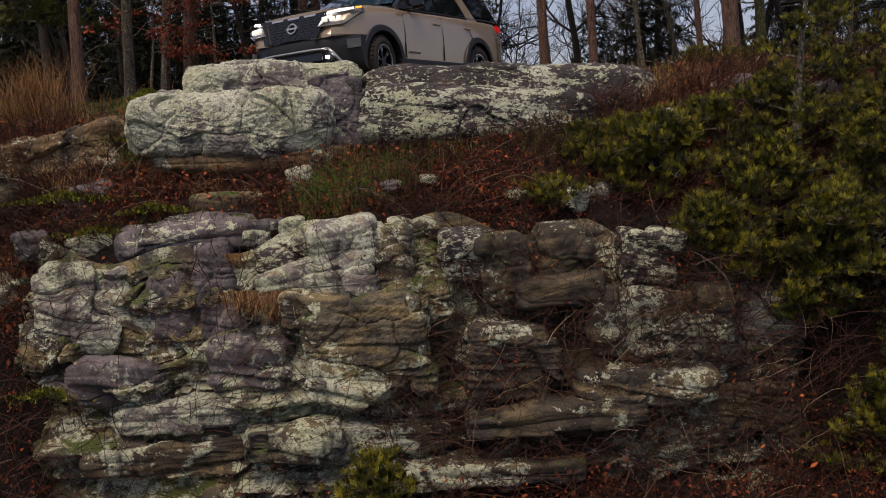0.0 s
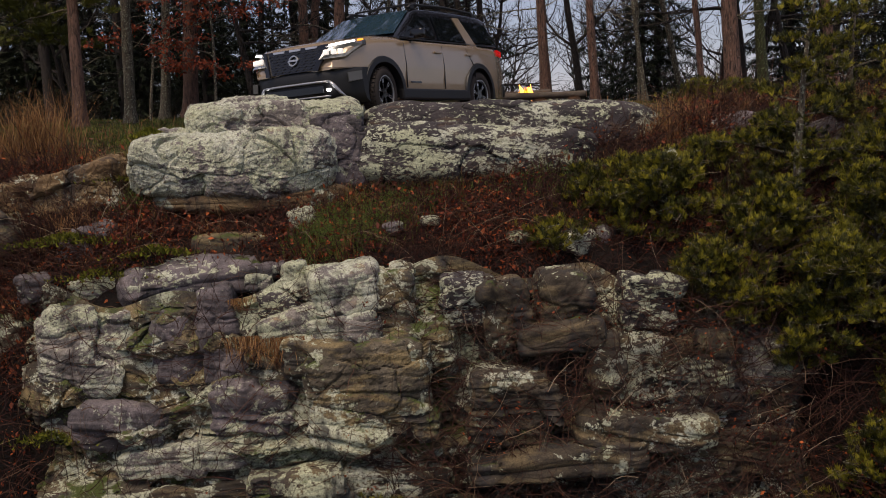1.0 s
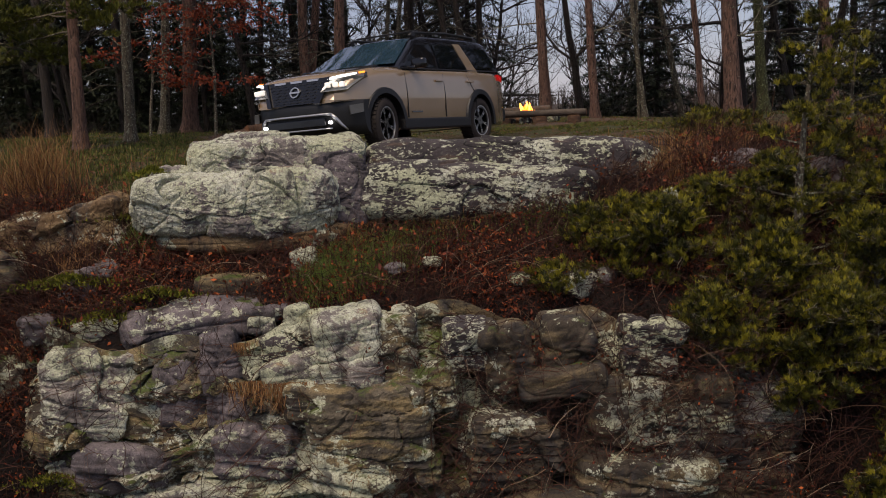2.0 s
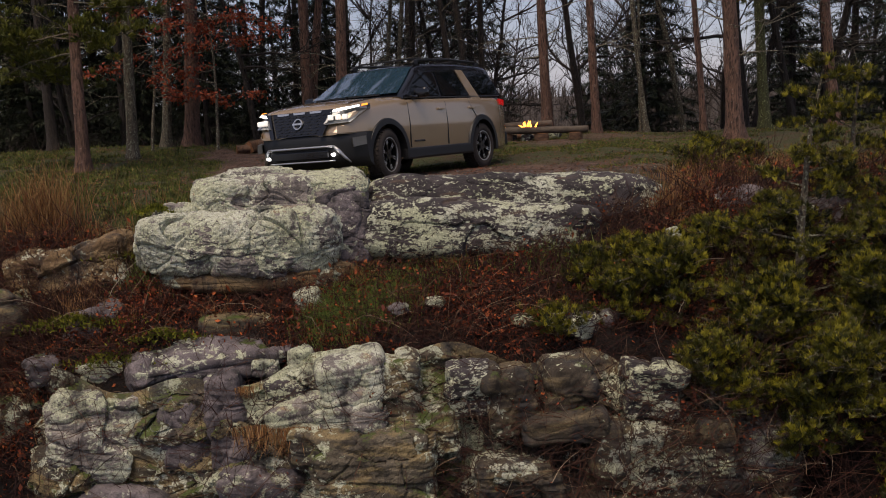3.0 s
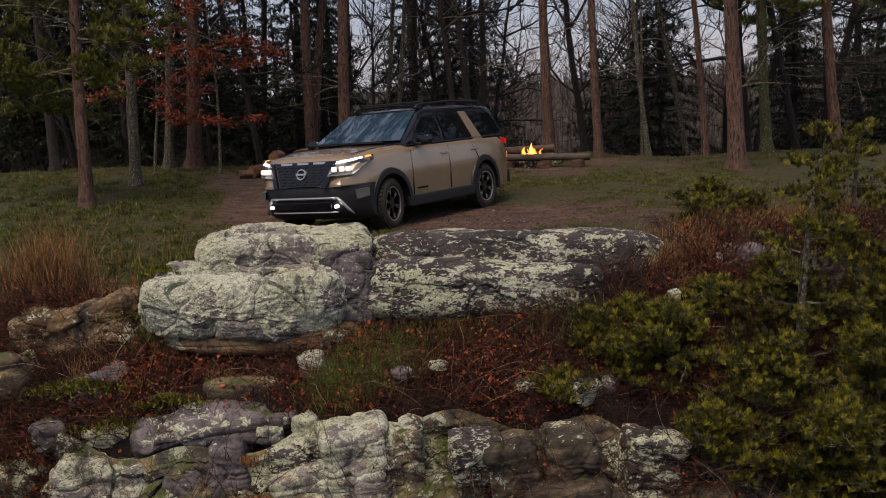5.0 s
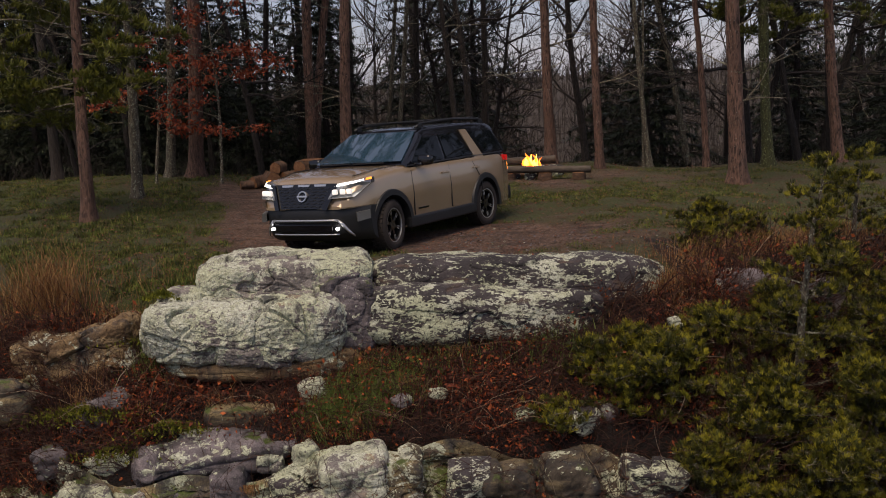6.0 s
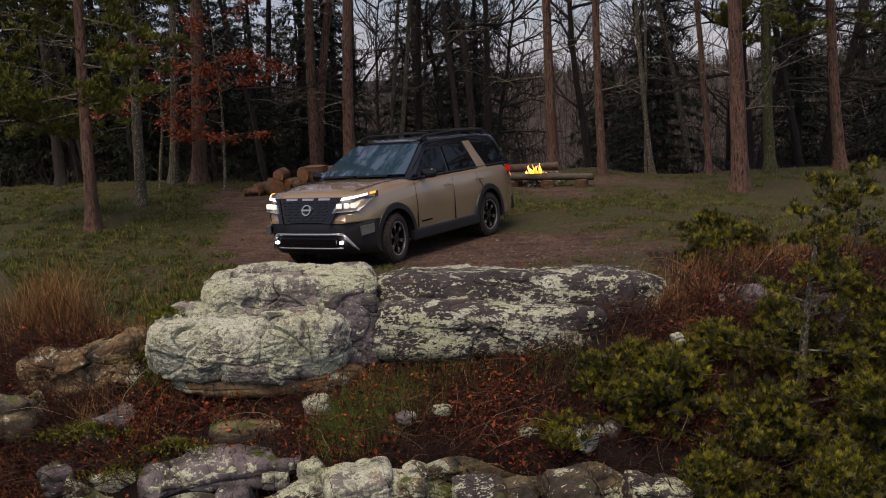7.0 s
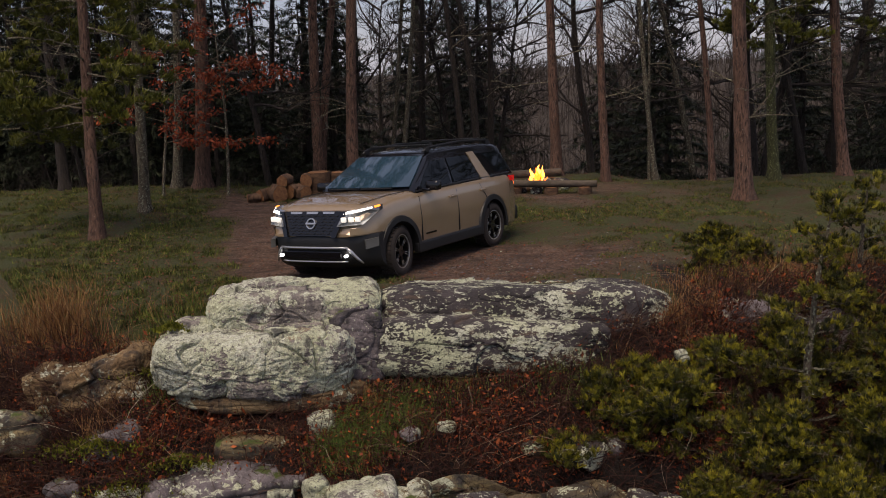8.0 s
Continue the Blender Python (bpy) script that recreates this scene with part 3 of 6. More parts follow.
def build_outcrop():
    """The rocks on the rim under the car, and loose stones on the bank."""
    rock("boulder", (-2.93, 12.95, -0.39), (2.45, 1.25, 0.84), (0, 1, 3), 11, 170, ROCK_PALE, None, "massive pale sandstone boulder crusted with grey-green lichen", 4.2, 1.0, 0.8)
    rock("boulder", (-2.46, 13.65, -0.02), (2.2, 1.05, 0.74), (0, 4, 2), 12, 150, ROCK_PALE, None, "upper block of lichen-covered sandstone on the rim", 6.0, 0.9, 0.8)
    rock("boulder", (-1.60, 13.35, -0.30), (0.75, 1.1, 1.0), (0, 0, 4), 19, 70, ROCK_GREY, None, "brown-stained upright rock face between boulder and slab", 5.0, 0.8, 0.6)
    rock("boulder", (-3.72, 13.3, -0.22), (0.7, 0.8, 0.6), (0, 0, 10), 13, 44, ROCK_PALE, None, "rounded lichened stone beside the big boulder", 2.6, 0.8, 0.5)
    rock("ledge_rock", (-2.75, 13.0, -0.82), (2.4, 1.25, 0.36), (0, 2, 3), 14, 70, ROCK_TAN, None, "tan bedded underside ledge of the big boulder", 3.2, 0.7, 1.4)
    rock("rock_slab", (0.62, 14.25, -0.30), (4.1, 2.0, 0.80), (-10, 3, 3), 15, 120, ROCK_DARK, None, "long dark rock slab spotted with pale lichen", 4.5, 0.40, 0.9)
    rock("rock_slab", (0.05, 13.5, -0.52), (3.3, 1.5, 0.78), (-10, 3, 2), 16, 100, ROCK_DARK, None, "lower step of the dark slab with a lichen crust", 4.5, 0.40, 0.9)
    rock("rock_slab", (-5.1, 13.3, -0.66), (1.55, 1.0, 0.72), (0, -7, 0), 17, 80, ROCK_TAN, None, "brown rock outcrop on the bank below dry grass", 6.5, 1.1, 1.0)
    rock("rock_slab", (3.65, 13.7, -0.45), (1.1, 0.9, 0.6), (0, 8, 0), 18, 50, ROCK_GREY, None, "wet grey rock showing through the brush", 3.0, 0.9, 0.6)
    small = [(-2.06, 12.25, -1.05, 0.34, 0.25, 0.34, ROCK_PALE), (-4.62, 12.3, -1.15, 0.62, 0.45, 0.38, ROCK_GREY), (-2.85, 12.3, -1.27, 1.0, 0.5, 0.24, ROCK_CLIFF),
             (-3.15, 11.9, -1.60, 1.9, 0.9, 0.36, ROCK_GREY), (-2.55, 11.6, -1.62, 0.32, 0.3, 0.2, ROCK_PALE), (-2.1, 11.5, -1.52, 0.3, 0.3, 0.26, ROCK_PALE),
             (-1.0, 12.1, -1.18, 0.3, 0.3, 0.2, ROCK_GREY), (-0.55, 12.15, -1.14, 0.24, 0.2, 0.14, ROCK_CLIFF), (0.45, 11.9, -1.36, 0.3, 0.2, 0.15, ROCK_CLIFF),
             (1.1, 11.8, -1.45, 0.4, 0.3, 0.25, ROCK_DARK), (2.44, 12.68, -0.55, 0.2, 0.2, 0.18, ROCK_PALE), (4.5, 13.5, -0.55, 1.2, 0.8, 0.5, ROCK_GREY),
             (-5.9, 12.6, -0.95, 0.8, 0.6, 0.4, ROCK_CLIFF), (-5.1, 11.9, -1.6, 0.4, 0.4, 0.3, ROCK_GREY),
             (-5.6, 11.9, -2.2, 0.5, 0.5, 0.8, ROCK_CLIFF), (1.5, 12.0, -1.4, 0.35, 0.3, 0.2, ROCK_GREY), (-4.4, 11.9, -1.62, 0.7, 0.4, 0.24, ROCK_PALE)]
    for k, (x, y, z, w, d, h, m) in enumerate(small):
        pale = m is ROCK_PALE
        rock("stone", (x, y, z), (w, d, h), (0, ((k * 29) % 17 - 8) * (0.3 if w > 0.5 else 1.0), ((k * 53) % 40) * (0.2 if w > 0.5 else 1.0)), 60 + k, 24, m, None,
             "lichen-pale loose stone on the leafy bank" if pale else "grey loose stone half sunk in the bank", 5.0 if w > 0.5 else 4.2, 1.6, 0.5, "stones on the bank")


build_ground()
build_cliff()
build_outcrop()


# ---------- the car ----------
def gloss(name, col, rough, metal=0.0, coat=0.0, fleck=0.0):
    m, nt, b = mat(name, rough, metal)
    v = coords(nt, space="object")
    n = noise_tex(nt, v, 1.7, 4, 0.6)
    dark = tuple(c * (1 - fleck) for c in col)
    nt.links.new(mix(nt, ramp(nt, n, [(0.35, 0.0), (0.65, 1.0)]), dark, col), b.inputs["Base Color"])
    b.inputs["Coat Weight"].default_value, b.inputs["Coat Roughness"].default_value = coat, 0.04
    return m


def glow(name, col, strength):
    m, nt, b = mat(name, 0.2)
    b.inputs["Base Color"].default_value = (*col, 1)
    b.inputs["Emission Color"].default_value, b.inputs["Emission Strength"].default_value = (*col, 1), strength
    return m


PAINT = gloss("beige_car_paint", (0.36, 0.268, 0.175), 0.22, 0.35, 1.0, 0.06)
BLACK_GLOSS = gloss("black_car_paint", (0.005, 0.005, 0.007), 0.12, 0.0, 0.15, 0.1)
CLADDING = gloss("black_plastic_cladding", (0.007, 0.007, 0.008), 0.5, 0.0, 0.0, 0.25)
TINTED = gloss("tinted_glass", (0.005, 0.007, 0.009), 0.03, 0.0, 0.0, 0.1)
TINTED.node_tree.nodes["Principled BSDF"].inputs["Specular IOR Level"].default_value = 0.16
# opaque glass; the mirrored sky's blue is painted into the base colour
WINDSCREEN_SKY = gloss("windscreen_sky_glass", (0.022, 0.050, 0.078), 0.04, 0.0, 1.0, 0.2)
SILVER = gloss("satin_silver_trim", (0.55, 0.56, 0.58), 0.3, 0.8, 0.0, 0.05)
RUBBER = gloss("muddy_tyre_rubber", (0.035, 0.026, 0.021), 0.85, 0.0, 0.0, 0.5)
RIM_BLACK = gloss("black_alloy", (0.012, 0.012, 0.013), 0.25, 0.3, 0.5, 0.1)
LAMP_GLASS = gloss("headlamp_housing", (0.30, 0.31, 0.32), 0.12, 0.5, 0.6, 0.5)
MESH_GREY = gloss("grille_mesh_grey", (0.030, 0.031, 0.034), 0.35, 0.3, 0.0, 0.2)
LAMP_ON = glow("lit_headlamp", (1.0, 0.95, 0.86), 2.0)
BEAM_ON = glow("dipped_headlamp", (1.0, 0.95, 0.86), 0.3)
FOG_ON = glow("lit_fog_lamp", (1.0, 0.97, 0.92), 4.0)
AMBER_ON = glow("amber_indicator", (1.0, 0.30, 0.03), 1.2)
TAIL_ON = glow("red_tail_lamp", (0.7, 0.012, 0.012), 0.22)
VENT_GREY = gloss("satin_grey_vent", (0.12, 0.12, 0.115), 0.4, 0.2, 0.0, 0.3)


def bevel_box(bm, c, s, r=0.01, m=None):
    geo = bmesh.ops.create_cube(bm, size=1)
    vs = geo["verts"]
    for v in vs:
        v.co = Vector((v.co.x * s[0], v.co.y * s[1], v.co.z * s[2]))
    if r:
        es = list({e for v in vs for e in v.link_edges})
        out = bmesh.ops.bevel(bm, geom=es, offset=r, segments=2, affect="EDGES", profile=0.6)
        vs = list({v for f in out["faces"] for v in f.verts} | {v for v in vs if v.is_valid})
    t = Matrix.Translation(c) @ (m or Matrix())
    for v in vs:
        v.co = t @ v.co


def prism(bm, pts, depth):
    """A closed outline of 3D points, given a thickness along the vector depth."""
    a = [bm.verts.new(p) for p in pts]
    b = [bm.verts.new(Vector(p) + Vector(depth)) for p in pts]
    n = len(pts)
    bm.faces.new(a)
    bm.faces.new(b[::-1])
    for i in range(n):
        bm.faces.new((a[i], b[i], b[(i + 1) % n], a[(i + 1) % n]))
    bmesh.ops.recalc_face_normals(bm, faces=bm.faces)


def smooth_curve(x, xs, ys):
    """A curve through points, rounded at the joints."""
    out = 0
    for d in (-0.06, -0.03, 0, 0.03, 0.06):
        out += np.interp(x + d, xs, ys)
    return out / 5


def loft(stations, closed_ends=True):
    """Skin over rings of equal length."""
    v = [p for ring in stations for p in ring]
    n = len(stations[0])
    f = []
    for i in range(len(stations) - 1):
        for j in range(n):
            k = (j + 1) % n
            f.append((i * n + j, i * n + k, (i + 1) * n + k, (i + 1) * n + j))
    if closed_ends:
        f.append(tuple(range(n))[::-1])
        f.append(tuple((len(stations) - 1) * n + j for j in range(n)))
    return v, f


NOSE_X, TAIL_X, AXLE = 2.36, -2.54, 1.45


def half_width(x):
    return float(smooth_curve(x, [-2.64, -2.58, -2.45, -2.1, -1.0, 1.0, 1.9, 2.1, 2.25, 2.33, 2.38], [0.70, 0.80, 0.89, 0.945, 0.97, 0.97, 0.945, 0.895, 0.82, 0.74, 0.66]))


def shoulder(x):
    return float(smooth_curve(x, [-2.6, -2.3, -1.0, 1.0, 1.5, 2.1, 2.18, 2.36], [1.10, 1.215, 1.215, 1.20, 1.17, 1.08, 1.00, 0.72]))


def deck(x):
    return float(smooth_curve(x, [-2.64, -2.4, -2.2, 0.9, 1.05, 1.6, 2.08, 2.20, 2.25, 2.38], [1.06, 1.18, 1.22, 1.235, 1.25, 1.235, 1.165, 1.115, 0.98, 0.72]))


def lower_body_mesh():
    rings = []
    xs = sorted(set([round(a, 3) for a in np.linspace(TAIL_X, NOSE_X, 74)]))
    for x in xs:
        w, sh, top = half_width(x), shoulder(x), deck(x)
        side = [(0.0, 0.27), (w * 0.6, 0.27), (w * 0.90, 0.28), (w * 0.965, 0.33), (w * 0.985, 0.45), (w * 0.985, 0.60), (w * 1.0, 0.74), (w * 1.0, 0.84),
                (w * 0.985, sh * 0.86), (w * 0.975, sh * 0.93), (w * 0.95, sh * 0.975), (w * 0.905, sh), (w * 0.84, 0.65 * top + 0.35 * sh), (w * 0.6, top - 0.008), (w * 0.3, top), (0.0, top + 0.004)]
        floor = 0.71 if x > 1.88 else 0.27
        side = [(y, max(z, floor + 0.004 * k)) for k, (y, z) in enumerate(side)]
        ring = [(x, y, z) for y, z in side] + [(x, -y, z) for y, z in side[-2:0:-1]]
        rings.append(ring)
    return loft(rings)


def cut(ob, cutters):
    """Takes the cutters' volume out of a mesh for good."""
    for c in cutters:
        md = ob.modifiers.new("cut", "BOOLEAN")
        md.operation, md.object, md.solver = "DIFFERENCE", c, "EXACT"
    bpy.context.view_layer.update()
    me = bpy.data.meshes.new_from_object(ob.evaluated_get(bpy.context.evaluated_depsgraph_get()))
    ob.modifiers.clear()
    ob.data = me
    for c in cutters:
        bpy.data.objects.remove(c)


def smooth_by_angle(me, degrees=32):
    bm = bmesh.new()
    bm.from_mesh(me)
    for f in bm.faces:
        f.smooth = True
    for e in bm.edges:
        if len(e.link_faces) == 2 and e.calc_face_angle(0) > radians(degrees):
            e.smooth = False
    bm.to_mesh(me)
    bm.free()


def ring_disc(bm, outer, inner, depth, y, seg=40):
    """A flat ring round the y axis."""
    vs = []
    for s in range(seg):
        a = 2 * math.pi * s / seg
        c, d = math.cos(a), math.sin(a)
        vs.append([bm.verts.new((r * c, yy, r * d)) for r, yy in ((outer, y), (outer, y - depth), (inner, y - depth), (inner, y))])
    for s in range(seg):
        a, b = vs[s], vs[(s + 1) % seg]
        for k in range(4):
            bm.faces.new((a[k], b[k], b[(k + 1) % 4], a[(k + 1) % 4]))
    bmesh.ops.recalc_face_normals(bm, faces=bm.faces)


def build_wheel(parent, x, y):
    """A wheel whose outer face looks along +y (turned round on the other side)."""
    R, W = 0.375, 0.26
    wheel = new("wheel")
    wheel.parent = parent
    wheel.matrix_basis = pose(x, y, R, 0, 0, 0 if y > 0 else 180)
    prof = [(0.245, 0.10), (0.262, 0.125), (0.30, 0.13), (0.345, 0.122), (0.368, 0.10), (R, 0.05), (R, -0.05), (0.368, -0.10), (0.345, -0.122), (0.29, -0.13), (0.24, -0.11)]
    seg = 48
    v = [(r * math.cos(2 * math.pi * s / seg), yy - 0.02, r * math.sin(2 * math.pi * s / seg)) for s in range(seg) for r, yy in prof]
    n = len(prof)
    f = [(s * n + k, s * n + k + 1, ((s + 1) % seg) * n + k + 1, ((s + 1) % seg) * n + k) for s in range(seg) for k in range(n - 1)]
    tyre = new("tyre", mesh_of("tyre", v, f, RUBBER, True))
    tyre.parent = wheel
    tyre["label"] = "muddy black all-terrain tyre"
    bm = bmesh.new()
    for s in range(36):
        for row, off in ((-0.085, 0.0), (-0.028, 0.5), (0.03, 0.0), (0.085, 0.5)):
            a = 2 * math.pi * (s + off) / 36
            bevel_box(bm, (math.cos(a) * R, row - 0.02, math.sin(a) * R), (0.018, 0.046, 0.042), 0, Matrix.Rotation(-a, 4, "Y"))
    bm_part("tread", bm, RUBBER, tyre)
    bm = bmesh.new()
    ring_disc(bm, 0.25, 0.215, 0.16, 0.085)
    ring_disc(bm, 0.215, 0.02, 0.02, -0.02)
    ring_disc(bm, 0.075, 0.012, 0.05, 0.072, 20)
    for s in range(6):
        a = 2 * math.pi * s / 6 + 0.3
        for off in (-0.09, 0.09):
            bevel_box(bm, (math.cos(a + off) * 0.145, 0.052, math.sin(a + off) * 0.145), (0.17, 0.03, 0.026), 0.004, Matrix.Rotation(-(a + off), 4, "Y"))
    bm_part("rim", bm, RIM_BLACK, wheel, "black alloy rim")
    bm = bmesh.new()
    ring_disc(bm, 0.256, 0.244, 0.012, 0.098)
    for s in range(6):
        a = 2 * math.pi * s / 6 + 0.3
        for off in (-0.085, 0.085):
            bevel_box(bm, (math.cos(a + off) * 0.19, 0.071, math.sin(a + off) * 0.19), (0.075, 0.006, 0.012), 0, Matrix.Rotation(-(a + off), 4, "Y"))
    bm_part("rim_accent", bm, SILVER, wheel, "machined silver rim edge")
    return wheel


def glass_y(z):
    """Half width of the cabin at a height above the shoulder."""
    return 0.905 - 0.36 * max(0.0, z - 1.19) - 0.06 * max(0.0, z - 1.5)


def side_pane(name, corners, parent, material, side, lift=0.012):
    bm = bmesh.new()
    pts = [(x, side * (glass_y(z) + lift), z) for x, z in corners]
    prism(bm, pts, (0, -side * 0.02, 0))
    return bm_part(name, bm, material, parent)


def build_car():
    car = empty("car", pose(-1.007, 17.098, -0.067, 2.9, -2.15, 236.66), "beige off-road SUV with black roof, lit headlamps and muddy tyres", "car")
    v, f = lower_body_mesh()
    body = new("body", mesh_of("body", v, f, PAINT))
    cutters = []
    for x in (AXLE, -AXLE):
        bm = bmesh.new()
        bmesh.ops.create_cone(bm, cap_ends=True, segments=48, radius1=0.445, radius2=0.445, depth=3.0, matrix=Matrix.Translation((x, 0, 0.39)) @ Matrix.Rotation(radians(90), 4, "X"))
        cutters.append(bm_part("cutter", bm, PAINT))
    cut(body, cutters)
    smooth_by_angle(body.data)
    body.parent = car
    body["label"] = "beige painted body"
    # dark tub inside the arches
    bm = bmesh.new()
    bevel_box(bm, (0, 0, 0.62), (4.2, 1.35, 0.6), 0.02)
    bm_part("underbody", bm, CLADDING, car)
    # cabin shell: black roof and pillars
    rings = []
    for x, zt, inset in [(-2.42, 1.21, 0.0), (-2.40, 1.30, 0.0), (-2.29, 1.55, 0.0), (-2.18, 1.725, 0.0), (-2.05, 1.77, 0.0), (-1.6, 1.795, 0.0), (-1.0, 1.80, 0.0), (-0.4, 1.79, 0.0),
                         (0.05, 1.755, 0.0), (0.22, 1.705, 0.0), (0.40, 1.615, 0.0), (0.6, 1.515, 0.0), (0.8, 1.41, 0.0), (1.0, 1.305, 0.0), (1.10, 1.245, 0.0)]:
        ze = max(1.19, zt - 0.055)
        y0 = glass_y(1.19) * (0.93 if x < -2.3 else 1.0) * (0.90 if x > 1.05 else 1.0)
        k = 0.95 if x < -2.25 else 1.0
        ye = glass_y(ze) * k
        side = [(y0 * k, 1.15), ((y0 * k * 2 + ye) / 3, (2 * 1.19 + ze) / 3), ((y0 * k + 2 * ye) / 3, (1.19 + 2 * ze) / 3), (ye, ze), (ye - 0.035, (ze * 0.4 + zt * 0.6)), (ye - 0.12, zt - 0.006), (ye * 0.5, zt), (0, zt + 0.006)]
        sweep = 0.15 * min(1.0, max(0.0, x / 0.5))
        bow = [(x - sweep * (y / y0) ** 2, y, z) for y, z in side]
        rings.append(bow + [(a, -y, z) for a, y, z in bow[-2::-1]])
    v, f = loft(rings)
    roof = new("roof", mesh_of("roof", v, f, BLACK_GLOSS))
    smooth_by_angle(roof.data, 40)
    roof.parent = car
    roof["label"] = "gloss black roof and pillars"
    # windscreen, curved a little
    rows = []
    for t in np.linspace(0, 1, 7):
        x, z = 1.065 + (0.235 - 1.065) * t, 1.275 + (1.70 - 1.275) * t
        wid = glass_y(z) - 0.055 - 0.02 * t
        rows.append([(x + 0.012 - (0.15 - 0.09 * t) * u * u, u * wid, z + 0.026 - 0.006 * u * u) for u in np.linspace(-1, 1, 15)])
    v = [p for r in rows for p in r]
    f = [(i * 15 + j, i * 15 + j + 1, (i + 1) * 15 + j + 1, (i + 1) * 15 + j) for i in range(6) for j in range(14)]
    n = len(v)
    v += [(x - 0.02, y, z - 0.02) for x, y, z in v]
    f += [tuple(n + k for k in q[::-1]) for q in f]
    wind = new("windscreen", mesh_of("windscreen", v, f, WINDSCREEN_SKY, True))
    wind.parent = car
    bm = bmesh.new()
    for s, y in ((1, 0.30), (1, -0.32)):
        bevel_box(bm, (1.07, y, 1.285), (0.03, 0.55, 0.018), 0, pose(0, 0, 0, 0, 0, 6))
    bm_part("wipers", bm, CLADDING, car)
    for side in (1, -1):
        side_pane("side_window", [(0.74, 1.235), (-0.20, 1.245), (-0.24, 1.63), (0.20, 1.615), (0.50, 1.43)], car, TINTED, side)
        side_pane("side_window", [(-0.30, 1.245), (-1.17, 1.25), (-1.00, 1.635), (-0.33, 1.635)], car, TINTED, side)
        side_pane("side_window", [(-1.50, 1.265), (-2.24, 1.29), (-2.10, 1.62), (-1.24, 1.635)], car, TINTED, side)
        side_pane("pillar_panel", [(-1.22, 1.15), (-1.54, 1.15), (-1.24, 1.68), (-1.02, 1.68)], car, PAINT, side, 0.022)
        bm = bmesh.new()
        prism(bm, [(0.88, side * 0.92, 1.205), (-2.25, side * 0.90, 1.22), (-2.25, side * 0.89, 1.24), (0.88, side * 0.91, 1.225)], (0, -side * 0.06, 0))
        bm_part("window_trim", bm, CLADDING, car)
        # door mirror
        bm = bmesh.new()
        bevel_box(bm, (0.62, side * 1.07, 1.28), (0.13, 0.24, 0.155), 0.045)
        bevel_box(bm, (0.66, side * 0.96, 1.22), (0.08, 0.16, 0.05), 0.015)
        mirror = bm_part("mirror", bm, BLACK_GLOSS, car, "black door mirror", True)
        bm = bmesh.new()
        bevel_box(bm, (0.553, side * 1.07, 1.28), (0.008, 0.19, 0.11), 0.003)
        bm_part("mirror_glass", bm, SILVER, mirror)
        # sill and arches
        bm = bmesh.new()
        bevel_box(bm, (0, side * 0.945, 0.36), (2.05, 0.10, 0.17), 0.03)
        bm_part("side_sill", bm, CLADDING, car, "black plastic sill")
        for x in (AXLE, -AXLE):
            bm = bmesh.new()
            seg, vs = 26, []
            for s in range(seg + 1):
                a = radians(-10) + radians(200) * s / seg
                c, d = math.cos(a), math.sin(a)
                w = half_width(x + 0.5 * c) + 0.012
                vs.append([bm.verts.new((x + r * c, side * yy, 0.39 + r * d)) for r, yy in ((0.435, w + 0.012), (0.515, w + 0.008), (0.53, w - 0.03), (0.435, w - 0.14))])
            for s in range(seg):
                for k in range(4):
                    bm.faces.new((vs[s][k], vs[s + 1][k], vs[s + 1][(k + 1) % 4], vs[s][(k + 1) % 4]))
            bmesh.ops.recalc_face_normals(bm, faces=bm.faces)
            bm_part("wheel_arch", bm, CLADDING, car, "black plastic wheel-arch flare")
        # doors: shut lines and handles
        for x0, x1 in ((0.86, 0.86), (-0.27, -0.27), (-1.30, -1.05)):
            bm = bmesh.new()
            prism(bm, [(x0 + 0.006, side * 0.974, 0.46), (x0 - 0.006, side * 0.974, 0.46), (x0 - 0.006, side * 0.977, 0.82), (x1 - 0.006, side * 0.945, 1.14), (x1 + 0.006, side * 0.945, 1.14), (x0 + 0.006, side * 0.977, 0.82)], (0, -side * 0.02, 0))
            bm_part("door_gap", bm, CLADDING, car)
        for x in (-0.10, -1.12):
            bm = bmesh.new()
            bevel_box(bm, (x, side * 0.972, 1.03), (0.21, 0.03, 0.034), 0.012)
            bm_part("door_handle", bm, PAINT, car)
        bm = bmesh.new()
        bevel_box(bm, (0.62, side * 0.975, 0.545), (0.30, 0.008, 0.028), 0.002)
        bm_part("badge_bar", bm, BLACK_GLOSS, car)
        # headlamp: housing, lit strip, beam unit, indicator
        bm = bmesh.new()
        prism(bm, [(2.285, side * 0.58, 1.08), (2.20, side * 0.80, 1.11), (1.95, side * 0.955, 1.135), (1.96, side * 0.965, 1.06), (2.255, side * 0.865, 0.885), (2.405, side * 0.50, 0.87)], (-0.16, -side * 0.05, 0))
        lamp = bm_part("headlamp", bm, LAMP_GLASS, car, "lit headlamp")
        bm = bmesh.new()
        prism(bm, [(2.305, side * 0.58, 1.072), (2.215, side * 0.80, 1.10), (2.06, side * 0.905, 1.122), (2.065, side * 0.91, 1.10), (2.235, side * 0.81, 1.068), (2.325, side * 0.58, 1.04)], (-0.05, -side * 0.02, 0))
        bm_part("running_light", bm, LAMP_ON, lamp)
        for yy in (0.60, 0.70, 0.79):
            bm = bmesh.new()
            bevel_box(bm, (2.375 - (yy - 0.55) * 0.46, side * yy, 0.965), (0.05, 0.075, 0.075), 0.015)
            bm_part("beam", bm, BEAM_ON, lamp)
        bm = bmesh.new()
